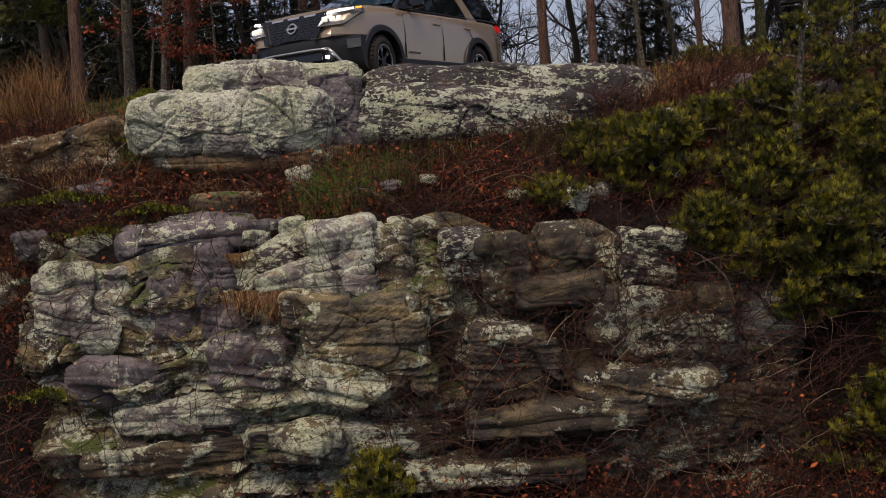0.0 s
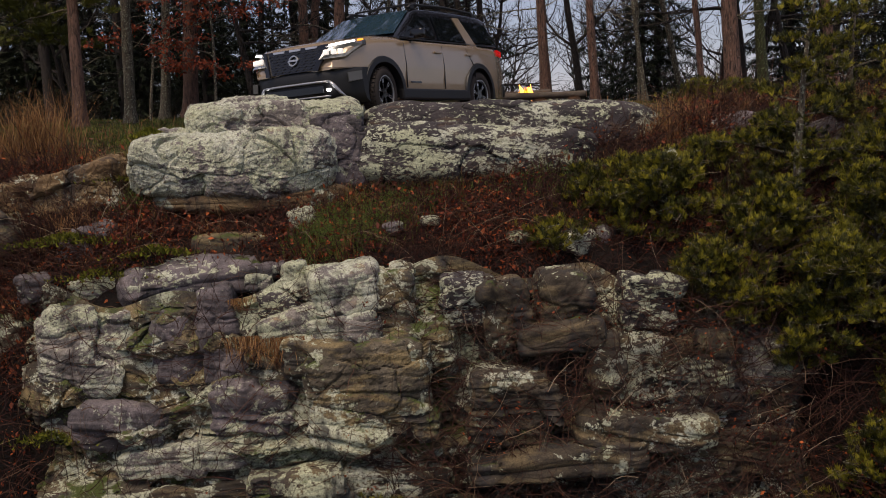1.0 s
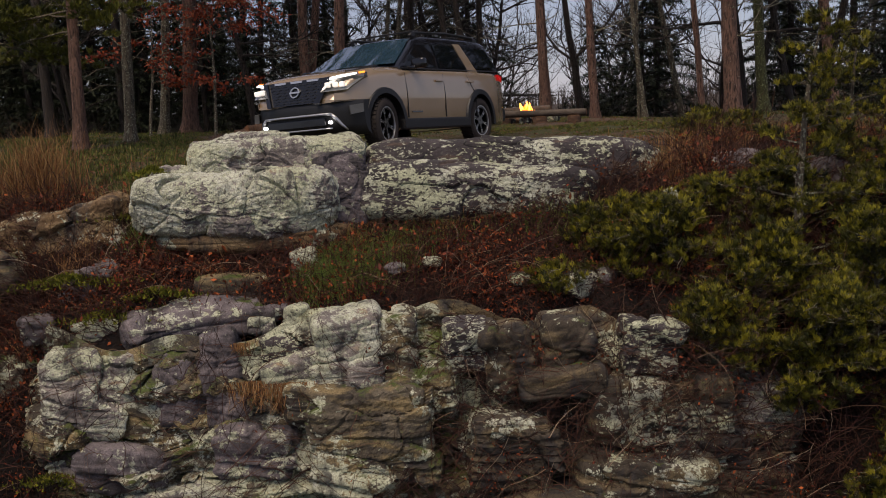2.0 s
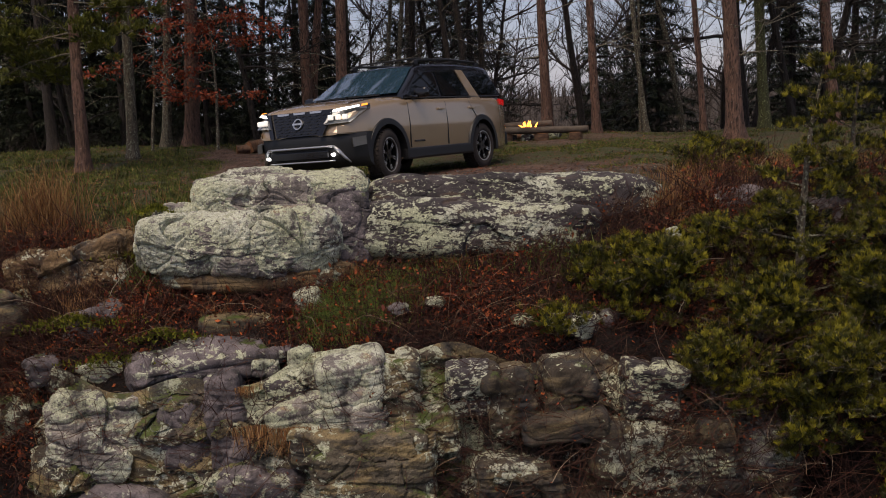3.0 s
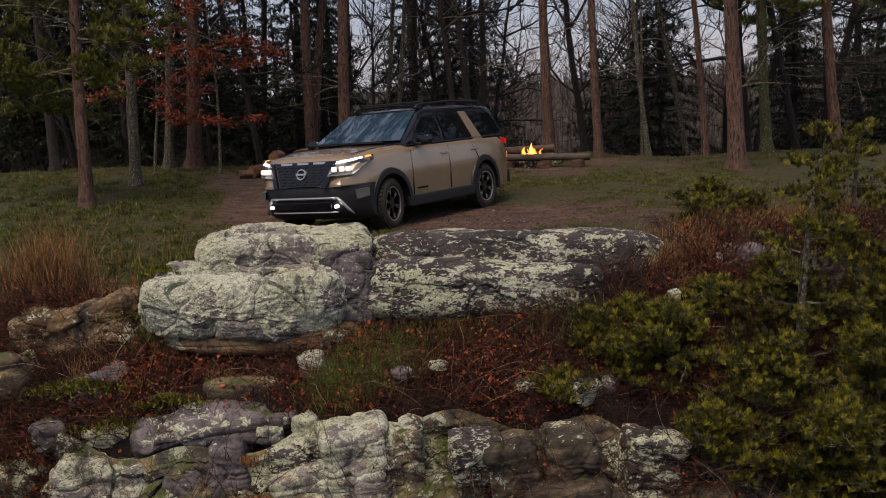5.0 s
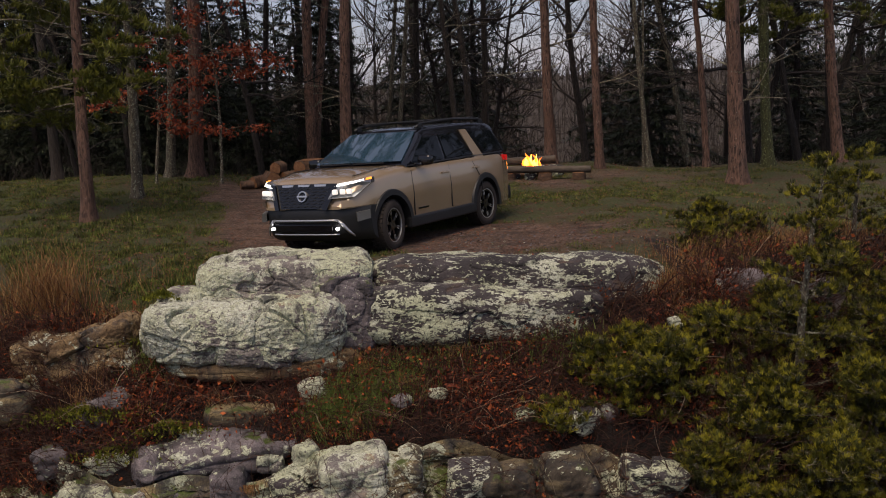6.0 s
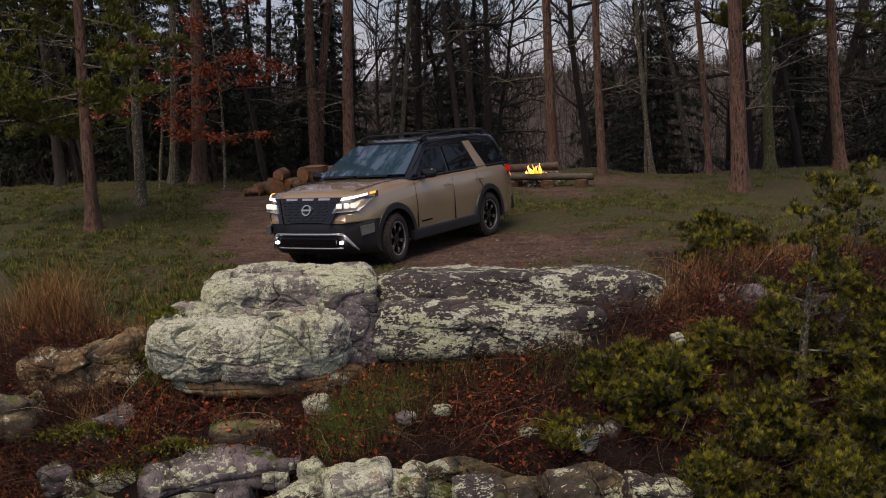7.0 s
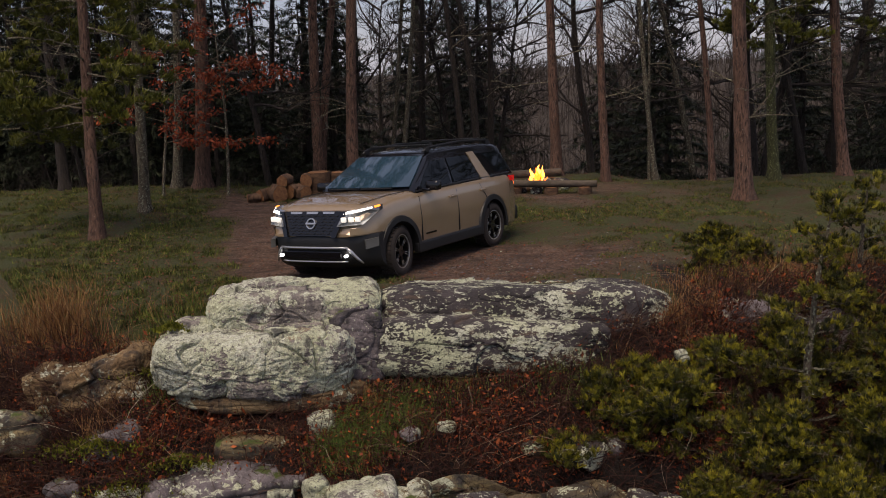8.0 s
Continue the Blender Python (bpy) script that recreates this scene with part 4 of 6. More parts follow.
        prism(bm, [(2.03, side * 0.94, 1.13), (1.94, side * 0.97, 1.14), (1.945, side * 0.975, 1.115), (2.035, side * 0.945, 1.105)], (-0.02, -side * 0.03, 0))
        bm_part("indicator", bm, AMBER_ON, lamp)
        # fog lamp and bumper corner
        bm = bmesh.new()
        bmesh.ops.create_cone(bm, cap_ends=True, segments=20, radius1=0.024, radius2=0.021, depth=0.05, matrix=Matrix.Translation((2.365, side * 0.60, 0.44)) @ Matrix.Rotation(radians(90), 4, "Y"))
        bm_part("fog_lamp", bm, FOG_ON, car, "lit round fog lamp")
        bm = bmesh.new()
        prism(bm, [(2.26, side * 0.885, 0.66), (2.06, side * 0.985, 0.68), (2.06, side * 0.985, 0.56), (2.26, side * 0.895, 0.53)], (-0.05, -side * 0.05, 0))
        bm_part("bumper_vent", bm, VENT_GREY, car, "grey slatted bumper vent")
        bm = bmesh.new()
        prism(bm, [(-2.20, side * 0.94, 1.17), (-2.46, side * 0.88, 1.15), (-2.48, side * 0.86, 1.05), (-2.26, side * 0.94, 1.08)], (0.02, -side * 0.06, 0))
        bm_part("tail_lamp", bm, TAIL_ON, car, "lit red tail lamp")
        for k, (xa, za) in enumerate(((0.0, 1.765), (-2.0, 1.76))):
            bm = bmesh.new()
            bevel_box(bm, (xa, side * 0.60, za + 0.03), (0.12, 0.045, 0.08), 0.015)
            bm_part("rail_foot", bm, CLADDING, car)
        g = Geo()
        g.tube([(0.12, side * 0.60, 1.775), (-0.05, side * 0.60, 1.835), (-1.0, side * 0.60, 1.865), (-1.95, side * 0.60, 1.835), (-2.1, side * 0.60, 1.77)], [0.018, 0.022, 0.022, 0.022, 0.018], 8, True)
        g.part("roof_rail", CLADDING, car, "black tubular roof rail", True)
    for xa in (-0.15, -1.75):
        bm = bmesh.new()
        bevel_box(bm, (xa, 0, 1.872), (0.06, 1.2, 0.025), 0.008)
        bm_part("cross_bar", bm, CLADDING, car)
    # front: bumper, grille, trim
    rings = []
    for z, push in ((0.245, -0.10), (0.30, -0.02), (0.40, 0.02), (0.58, 0.04), (0.68, 0.045), (0.735, 0.02)):
        pts = [(NOSE_X + push - 0.02 - 0.36 * abs(u) ** 3.8, u * 0.965, z) for u in np.linspace(-1, 1, 25)]
        rings.append(pts + [(1.84, 0.955, z), (1.84, -0.955, z)])
    v, f = loft(rings)
    bumper = new("front_bumper", mesh_of("front_bumper", v, f, CLADDING))
    cutter_bm = bmesh.new()
    bmesh.ops.create_cone(cutter_bm, cap_ends=True, segments=48, radius1=0.445, radius2=0.445, depth=3.0, matrix=Matrix.Translation((AXLE, 0, 0.39)) @ Matrix.Rotation(radians(90), 4, "X"))
    cut(bumper, [bm_part("cutter", cutter_bm, PAINT)])
    smooth_by_angle(bumper.data, 40)
    bumper.parent = car
    bumper["label"] = "black front bumper"
    bm = bmesh.new()
    bevel_box(bm, (2.365, 0, 0.45), (0.05, 1.05, 0.11), 0.01)
    bm_part("lower_grille", bm, BLACK_GLOSS, bumper)
    g = Geo()
    front = lambda y: NOSE_X + 0.03 - 0.36 * abs(y / 0.965) ** 3.8
    arc = [(front(y) + 0.01, y, 0.56) for y in np.linspace(-0.60, 0.60, 15)]
    g.tube(arc, [0.019] * 15, 6, True)
    for side in (1, -1):
        g.tube([(front(0.60) + 0.01, side * 0.60, 0.56), (front(0.66) + 0.012, side * 0.66, 0.50), (front(0.74) + 0.012, side * 0.74, 0.39), (front(0.80) + 0.005, side * 0.80, 0.32)], [0.019, 0.028, 0.024, 0.010], 6, True)
    g.tube([(front(y) - 0.005, y, 0.355) for y in np.linspace(-0.60, 0.60, 13)], [0.013] * 13, 6, True)
    g.part("bumper_trim", SILVER, bumper, "satin silver bumper outline", True)
    bm = bmesh.new()
    prism(bm, [(2.285, -0.60, 1.085), (2.285, 0.60, 1.085), (2.395, 0.47, 0.735), (2.395, -0.47, 0.735)], (-0.15, 0, 0))
    grille = bm_part("grille", bm, BLACK_GLOSS, car, "black honeycomb grille")
    bm = bmesh.new()
    for row in range(7):
        z = 0.765 + row * 0.042
        lim = 0.36 + (z - 0.735) * 0.42
        for c in range(-7, 8):
            y = (c + 0.5 * (row % 2)) * 0.066
            if abs(y) < lim and not (abs(y) < 0.11 and 0.84 < z < 1.01):
                bevel_box(bm, (2.398 - 0.314 * (z - 0.735), y, z), (0.012, 0.048, 0.010), 0, pose(0, 0, 0, 22 if c % 2 else -22))
    bm_part("mesh", bm, MESH_GREY, grille)
    for y in (-0.30, 0.0, 0.30):
        bm = bmesh.new()
        prism(bm, [(2.288, y - 0.11, 1.080), (2.288, y + 0.11, 1.080), (2.298, y + 0.10, 1.050), (2.298, y - 0.10, 1.050)], (0.008, 0, 0))
        bm_part("grille_slot", bm, SILVER, grille)
    for side in (1, -1):
        bm = bmesh.new()
        prism(bm, [(2.275, side * 0.62, 1.085), (2.285, side * 0.53, 1.085), (2.405, side * 0.40, 0.72), (2.395, side * 0.48, 0.72)], (0.03, 0, 0))
        bm_part("grille_blade", bm, BLACK_GLOSS, grille)
    bm = bmesh.new()
    ring_disc(bm, 0.082, 0.066, 0.02, 0.0, 28)
    bevel_box(bm, (0, -0.008, 0), (0.19, 0.02, 0.026), 0.003)
    badge = bm_part("badge", bm, SILVER, grille, "plain silver ring emblem")
    badge.matrix_basis = pose(2.365, 0, 0.915, 0, 0, -90) @ pose(0, 0, 0, 17, 0, 0)
    # bonnet creases and rear bumper
    for side in (1, -1):
        g = Geo()
        g.tube([(1.05, side * 0.80, deck(1.05) - 0.012), (1.5, side * 0.78, deck(1.5) - 0.012), (2.0, side * 0.68, deck(2.0) - 0.012), (2.26, side * 0.55, deck(2.26) - 0.022)], [0.006] * 4, 5)
        g.part("bonnet_gap", CLADDING, car)
    bm = bmesh.new()
    bevel_box(bm, (-2.47, 0, 0.47), (0.26, 1.70, 0.26), 0.06)
    bm_part("rear_bumper", bm, CLADDING, car, "black rear bumper")
    for x in (AXLE, -AXLE):
        for y in (0.86, -0.86):
            w = build_wheel(car, x, y)
            if x > 0:
                w.matrix_basis = w.matrix_basis @ pose(0, 0, 0, 0, 0, 8)
    return car


build_car()


# ---------- trees ----------
def limb(g, start, direction, length, r0, rng, droop=0.0, segs=5, sides=5, wander=0.18, r1=None):
    """One wandering limb; returns its points."""
    p, d = Vector(start), Vector(direction).normalized()
    pts = [p.copy()]
    for s in range(segs):
        d = (d + wander * rnd_dir(rng) + Vector((0, 0, -droop))).normalized()
        p = p + d * (length / segs)
        pts.append(p.copy())
    r1 = r0 * 0.25 if r1 is None else r1
    g.tube(pts, [r0 + (r1 - r0) * k / segs for k in range(segs + 1)], sides)
    return pts


def tuft(g, at, axis, size, rng, n=16, width=0.006, cone=0.9):
    """A bunch of needles that spring from one twig tip, so that a bunch has one tone."""
    axis = Vector(axis).normalized()
    root = len(g.v)
    g.v.append(tuple(Vector(at) - axis * size * 0.35))
    for _ in range(n):
        d = (axis + cone * rnd_dir(rng)).normalized()
        tip = Vector(at) + axis * rng.uniform(-0.45, 0.3) * size + d * size * rng.uniform(0.6, 1.1)
        side = d.cross(rnd_dir(rng)).normalized() * width
        k = len(g.v)
        mid = Vector(g.v[root]).lerp(tip, 0.6)
        g.v += [tuple(mid - side), tuple(tip), tuple(mid + side)]
        g.f.append((root, k, k + 1, k + 2))


def pine_branch(wood, green, start, direction, length, r0, rng, needle=0.085, tufts=14, n=16, droop=-0.03, width=0.0036):
    """A bough whose twigs turn up and carry needles near their ends alone."""
    pts = limb(wood, start, direction, length, r0, rng, droop, 5, 4, 0.2)
    sprays = max(2, tufts // 5)
    for k in range(sprays):
        t = (0.35 + 0.65 * (k + rng.random()) / sprays) * (len(pts) - 1)
        i = min(int(t), len(pts) - 2)
        at = pts[i].lerp(pts[i + 1], t - i)
        along = (pts[i + 1] - pts[i]).normalized()
        out = (along * 0.7 + rnd_dir(rng) * 0.6 + Vector((0, 0, 0.3))).normalized()
        end = at + out * rng.uniform(0.10, 0.30) * min(1.0, length)
        wood.tube([at, end], [r0 * 0.3, 0.004], 3)
        for _ in range(5):
            up = (out * 0.5 + rnd_dir(rng) * 0.6 + Vector((0, 0, 0.7))).normalized()
            tip = end - out * rng.uniform(0, 0.10) + Vector((rng.gauss(0, 0.07), rng.gauss(0, 0.07), rng.uniform(-0.02, 0.06)))
            wood.tube([end, tip], [0.004, 0.002], 3)
            tuft(green, tip, up, needle, rng, n, width, 0.75)
    tuft(green, pts[-1], pts[-1] - pts[-2], needle, rng, n, width)


def young_pine(x, y, tall, spread, seed, label, base=None, density=1.0, lean=(0, 0), lift=0.5):
    """A scrubby pine with upswept twigs and bunched needles."""
    rng = random.Random(seed)
    z0 = ground_z(x, y) if base is None else base
    tree = empty("pine_tree", pose(x, y, z0), label, "pine tree", "scrub pines")
    wood, green = Geo(), Geo()
    trunk = Geo()
    pts = limb(trunk, (0, 0, -0.25), (lean[0], lean[1], 1), tall + 0.25, 0.035 + tall * 0.012, rng, -0.02, 8, 7, 0.08, 0.008)
    k = int((16 + tall * 13) * density)
    for b in range(k):
        t = 0.12 + 0.88 * (b + rng.random()) / k
        f = t * (len(pts) - 1)
        i = min(int(f), len(pts) - 2)
        at = pts[i].lerp(pts[i + 1], f - i)
        a = b * 2.4 + rng.uniform(-0.5, 0.5)
        ln = spread * (1.05 - t * 0.85) * rng.uniform(0.55, 1.1)
        pine_branch(wood, green, at, (math.cos(a), math.sin(a), 0.15 + lift * t), ln, 0.012 + 0.01 * (1 - t), rng, 0.070, int(26 + 60 * ln), 22, -0.03, 0.0034)
    trunk.join(wood)
    trunk.part("trunk", BARK_GREY, tree)
    green.part("crown", NEEDLE, tree)
    return tree


def far_crown_mesh(seed):
    """A high pine crown of sparse drooping boughs, 10 m up."""
    rng = random.Random(seed)
    wood, green = Geo(), Geo()
    for b in range(34):
        z, a = rng.uniform(8.0, 15.5), rng.uniform(0, 6.28)
        ln = (16.5 - z) * 0.28 + 0.7
        pts = limb(wood, (0, 0, z), (math.cos(a), math.sin(a), 0.25), ln, 0.04, rng, 0.02, 4, 3, 0.2)
        for _ in range(16):
            t = rng.uniform(0.3, 1) * (len(pts) - 1)
            k = min(int(t), len(pts) - 2)
            tuft(green, pts[k].lerp(pts[k + 1], t - k) + rnd_dir(rng) * 0.3, rnd_dir(rng) + Vector((0, 0, 0.5)), 0.34, rng, 9, 0.02)
    return wood.mesh("boughs", BARK_DARK), green.mesh("needles", NEEDLE_FAR)


CROWNS = [far_crown_mesh(501), far_crown_mesh(502)]


def forest_pine(x, y, r, seed, bark=BARK_PINE, lean=(0.0, 0.0), tall=16.5, stubs=10, crown=True, label="tall straight pine trunk with flaking reddish bark"):
    """A forest pine: flared foot, bark ridges, dead stubs, a crown high up."""
    rng = random.Random(seed)
    z0, r = ground_z(x, y), r * 0.8
    tree = empty("tree", pose(x, y, z0, 0, 0, 0), label, "tree", "trees round the clearing")
    sides, segs = 16, 60
    f = []
    T, A = np.meshgrid(np.linspace(0, 1, segs + 1), np.arange(sides) * 2 * math.pi / sides, indexing="ij")
    z = -0.3 + (tall + 0.3) * T ** 1.25
    up = np.maximum(z, 0)
    q = np.stack([np.cos(A) * 2.2, np.sin(A) * 2.2, z * 1.3 + seed], -1).reshape(-1, 3)
    w = r * (1 - 0.72 * T) * (1 + 0.5 * np.exp(-up / 0.12) + 0.12 * np.exp(-up / 0.7))
    w = w * (1 + 0.12 * fbm(q, 3, 0.5, seed).reshape(T.shape) + 0.12 * np.exp(-up / 0.2) * np.sin(A * 4 + seed))
    v = np.stack([np.cos(A) * w + lean[0] * z + 0.06 * np.sin(z * 0.5 + seed), np.sin(A) * w + lean[1] * z, z], -1).reshape(-1, 3)
    for s in range(segs):
        for k in range(sides):
            n = (k + 1) % sides
            f.append((s * sides + k, s * sides + n, (s + 1) * sides + n, (s + 1) * sides + k))
    tr = new("trunk", mesh_of("trunk", v, f, bark, True))
    tr.parent = tree
    g = Geo()
    for _ in range(stubs):
        z, a = rng.uniform(1.6, 7.5), rng.uniform(0, 6.28)
        ln = rng.uniform(0.3, 1.7)
        base = (lean[0] * z + math.cos(a) * r * 0.5, lean[1] * z + math.sin(a) * r * 0.5, z)
        pts = limb(g, base, (math.cos(a), math.sin(a), rng.uniform(-0.2, 0.5)), ln, 0.022, rng, 0.02, 5, 4, 0.25, 0.004)
        for _ in range(3):
            k = rng.randint(1, 4)
            limb(g, pts[k], rnd_dir(rng) + Vector((math.cos(a), math.sin(a), 0.2)), ln * 0.5, 0.008, rng, 0.0, 3, 3, 0.3, 0.002)
    tagged(g.part("dead_twig", BARK_GREY, tree), kind="stuff")
    if crown:
        for n, me in zip(("boughs", "crown"), CROWNS[seed % 2]):
            ob = new(n, me)
            ob.parent = tree
            ob.matrix_basis = pose(lean[0] * 12, lean[1] * 12, 0, 0, 0, seed * 67)
    return tree


def bare_meshes(seed, tall, spread):
    """A leafless hardwood: stem and a net of fine twigs."""
    rng = random.Random(seed)
    wood, twig = Geo(), Geo()
    r0 = 0.035 + tall * 0.008
    pts = limb(wood, (0, 0, -0.3), (rng.uniform(-0.12, 0.12), rng.uniform(-0.12, 0.12), 1), tall, r0, rng, -0.03, 10, 6, 0.12, 0.015)

    def fork(at, d, ln, r, depth):
        g = wood if depth < 1 else twig
        q = limb(g, at, d, ln, r, rng, -0.04, 4, 4 if depth < 1 else 3, 0.28, r * 0.35)
        if depth < 3:
            for _ in range((4, 4, 3)[depth]):
                k = rng.randint(1, 4)
                dd = ((q[k] - q[k - 1]).normalized() + 0.9 * rnd_dir(rng) + Vector((0, 0, 0.25))).normalized()
                fork(q[k], dd, ln * rng.uniform(0.4, 0.7), r * 0.5, depth + 1)
    for b in range(int(5 + tall * 0.9)):
        t = rng.uniform(0.2, 0.98) * (len(pts) - 1)
        k = min(int(t), len(pts) - 2)
        a = rng.uniform(0, 6.28)
        fork(pts[k].lerp(pts[k + 1], t - k), Vector((math.cos(a), math.sin(a), rng.uniform(0.2, 0.9))), spread * rng.uniform(0.5, 1.0), r0 * 0.4, 0)
    return wood.mesh("stem", BARK_DARK), twig.mesh("twigs", TWIG_SHADED)


def hemlock_meshes(seed, tall, spread):
    """A dark evergreen with drooping feathered boughs down to the ground."""
    rng = random.Random(seed)
    wood, green = Geo(), Geo()
    wood.tube([(0, 0, -0.3), (0.05, 0, tall * 0.5), (0, 0, tall)], [0.02 * tall, 0.012 * tall, 0.01], 6)
    n = int(20 + tall * 9)
    for b in range(n):
        t = (b + rng.random()) / n
        z, a = 0.35 + t * (tall - 0.4), b * 2.4 + rng.uniform(-0.4, 0.4)
        ln = spread * (1.04 - t) ** 0.8 * rng.uniform(0.7, 1.1) + 0.1
        pts = limb(wood, (0, 0, z), (math.cos(a), math.sin(a), 0.3), ln, 0.018, rng, 0.12, 5, 3, 0.12, 0.004)
        for k in range(int(22 + 66 * ln)):
            u = rng.uniform(0.1, 1.0) * 5
            i = min(int(u), 4)
            at = pts[i].lerp(pts[i + 1], u - i)
            d = ((pts[i + 1] - pts[i]).normalized() + 0.9 * rnd_dir(rng) + Vector((0, 0, -0.3))).normalized()
            s = d.cross(Vector((0, 0, 1)) + 0.5 * rnd_dir(rng)).normalized() * 0.020
            e = at + d * rng.uniform(0.10, 0.28)
            green.quad(at, at.lerp(e, 0.45) + s, e, at.lerp(e, 0.45) - s)
    return wood.mesh("stem", BARK_DARK), green.mesh("needles", HEMLOCK)


def plant(name, meshes, names, x, y, turn, label, category, group, scale=1.0):
    ob = empty(name, pose(x, y, ground_z(x, y), 0, 0, turn), label, category, group)
    ob.scale = (scale, scale, scale)
    for n, me in zip(names, meshes):
        c = new(n, me)
        c.parent = ob
        if n == "twig":
            c["kind"] = "stuff"
    return ob


def leafy_oak(x, y, seed, tall=4.6):
    """A young oak that keeps its red autumn leaves."""
    rng = random.Random(seed)
    tree = empty("oak_tree", pose(x, y, ground_z(x, y)), "slender young oak still hung with rust-red leaves", "oak tree")
    wood, leaf = Geo(), Geo()
    pts = limb(wood, (0, 0, -0.2), (0.05, 0, 1), tall, 0.05, rng, -0.03, 9, 6, 0.10, 0.012)
    for b in range(20):
        t = rng.uniform(0.32, 1.0) * (len(pts) - 1)
        k = min(int(t), len(pts) - 2)
        a = rng.uniform(0, 6.28)
        at = pts[k].lerp(pts[k + 1], t - k)
        q = limb(wood, at, (math.cos(a), math.sin(a) * 0.6, rng.uniform(-0.05, 0.5)), rng.uniform(0.7, 2.0), 0.014, rng, 0.05, 5, 4, 0.22, 0.003)
        if rng.random() < 0.15:
            continue
        for _ in range(95):
            u = rng.uniform(0.45, 1.0) * 5
            i = min(int(u), 4)
            c = q[i].lerp(q[i + 1], u - i) + Vector((rng.gauss(0, 0.14), rng.gauss(0, 0.14), rng.gauss(0, 0.06)))
            d, e = rnd_dir(rng), rnd_dir(rng)
            d = (d + Vector((0, 0, -0.6))).normalized()
            s = d.cross(e).normalized()
            w = rng.uniform(0.035, 0.065)
            leaf.quad(c, c + d * w + s * w * 0.5, c + d * w * 2.1, c + d * w - s * w * 0.5)
    wood.part("trunk", BARK_GREY, tree)
    leaf.part("crown", LEAF_RED, tree, "rust-red leaves")
    return tree


def build_forest():
    grey = "slim grey tree trunk flecked with pale lichen"
    dark = "dark straight tree trunk at the wood's edge"
    for k, (x, y, r, bark, lean, lab) in enumerate([
            (-6.79, 19.67, 0.155, BARK_PINE, (0.026, 0), ""), (-6.7, 22.75, 0.15, BARK_GREY, (0.027, 0), grey), (-6.88, 26.5, 0.15, BARK_GREY, (0.09, 0), grey),
            (-6.25, 26.4, 0.25, BARK_PINE, (0.10, 0), ""), (-3.38, 28.0, 0.20, BARK_PINE, (0.05, 0), ""), (-3.33, 28.4, 0.17, BARK_PINE, (0.128, 0), ""),
            (-2.26, 26.5, 0.20, BARK_PINE, (0.03, 0), ""), (-1.12, 30.5, 0.11, BARK_GREY, (0.10, 0), grey), (-1.62, 31.5, 0.10, BARK_GREY, (0.13, 0), grey), (-0.6, 33.0, 0.16, BARK_DARK, (0.07, 0), dark),
            (2.89, 26.27, 0.18, BARK_PINE, (0.01, 0), ""), (3.93, 24.74, 0.135, BARK_PINE, (-0.012, 0), ""), (5.31, 25.2, 0.085, BARK_GREY, (-0.10, 0), grey), (5.18, 25.3, 0.045, BARK_GREY, (-0.02, 0), grey),
            (7.27, 28.5, 0.12, BARK_GREY, (-0.20, 0), grey), (6.49, 24.67, 0.10, BARK_PINE, (-0.07, 0), ""), (6.22, 21.62, 0.225, BARK_PINE, (-0.018, 0), ""), (7.83, 24.14, 0.17, BARK_MOSS, (-0.024, 0), "mossy green-barked tree trunk"),
            (9.78, 24.56, 0.18, BARK_PINE, (-0.095, 0), ""), (10.09, 27.5, 0.14, BARK_DARK, (-0.23, 0), dark), (1.6, 31.0, 0.15, BARK_DARK, (0.02, 0), dark), (0.7, 29.0, 0.12, BARK_DARK, (-0.06, 0), dark),
            (-8.6, 29.0, 0.16, BARK_DARK, (0.03, 0), dark), (-9.9, 27.0, 0.17, BARK_DARK, (0.02, 0), dark), (-5.0, 31.0, 0.14, BARK_DARK, (0.06, 0), dark), (11.2, 28.0, 0.2, BARK_DARK, (-0.08, 0), dark), (-4.3, 33, 0.15, BARK_DARK, (0.05, 0), dark)]):
        forest_pine(x, y, r, 300 + k, bark, lean, 16.5, 16 if r > 0.12 else 7, r > 0.12, lab or "tall straight pine trunk with flaking reddish bark")
    leafy_oak(-5.3, 25.0, 411, 4.4)
    leafy_oak(-6.9, 25.2, 412, 3.9)
    # green pine boughs that hang at the clearing's edge
    rng = random.Random(77)
    def low_boughs(x, y, lean, low, high, count, reach, seed):
        """Green boughs low on a forest pine, hung on its trunk."""
        rng = random.Random(seed)
        wood, green = Geo(), Geo()
        for b in range(count):
            z, a = rng.uniform(low, high), rng.uniform(0, 6.28)
            pine_branch(wood, green, (lean * z, 0, z), (math.cos(a), math.sin(a), 0.02), reach * rng.uniform(0.4, 1.0), 0.022, rng, 0.13, 40, 16, 0.04, 0.009)
        tree = empty("pine_bough", pose(x, y, ground_z(x, y)), "low green pine boughs over the edge of the lawn", "pine bough", "low pine boughs")
        wood.part("limb", BARK_GREY, tree), green.part("needles", NEEDLE_LAWN, tree)
    low_boughs(-6.79, 19.67, 0.026, 1.9, 5.2, 34, 1.9, 77)
    low_boughs(-8.4, 20.6, 0.0, 1.6, 4.6, 30, 1.9, 78)
    low_boughs(-6.7, 22.75, 0.027, 3.4, 6.0, 14, 1.5, 79)
    low_boughs(7.83, 24.14, -0.024, 3.0, 7.0, 26, 1.6, 80)
    low_boughs(6.22, 21.62, -0.018, 4.2, 7.0, 8, 1.5, 81)
    low_boughs(9.78, 24.56, -0.095, 3.6, 7.0, 20, 1.8, 83)
    # hemlocks
    hem = [hemlock_meshes(601, 6.5, 1.9), hemlock_meshes(602, 9.0, 2.3), hemlock_meshes(603, 4.5, 1.6)]
    rng = random.Random(9)
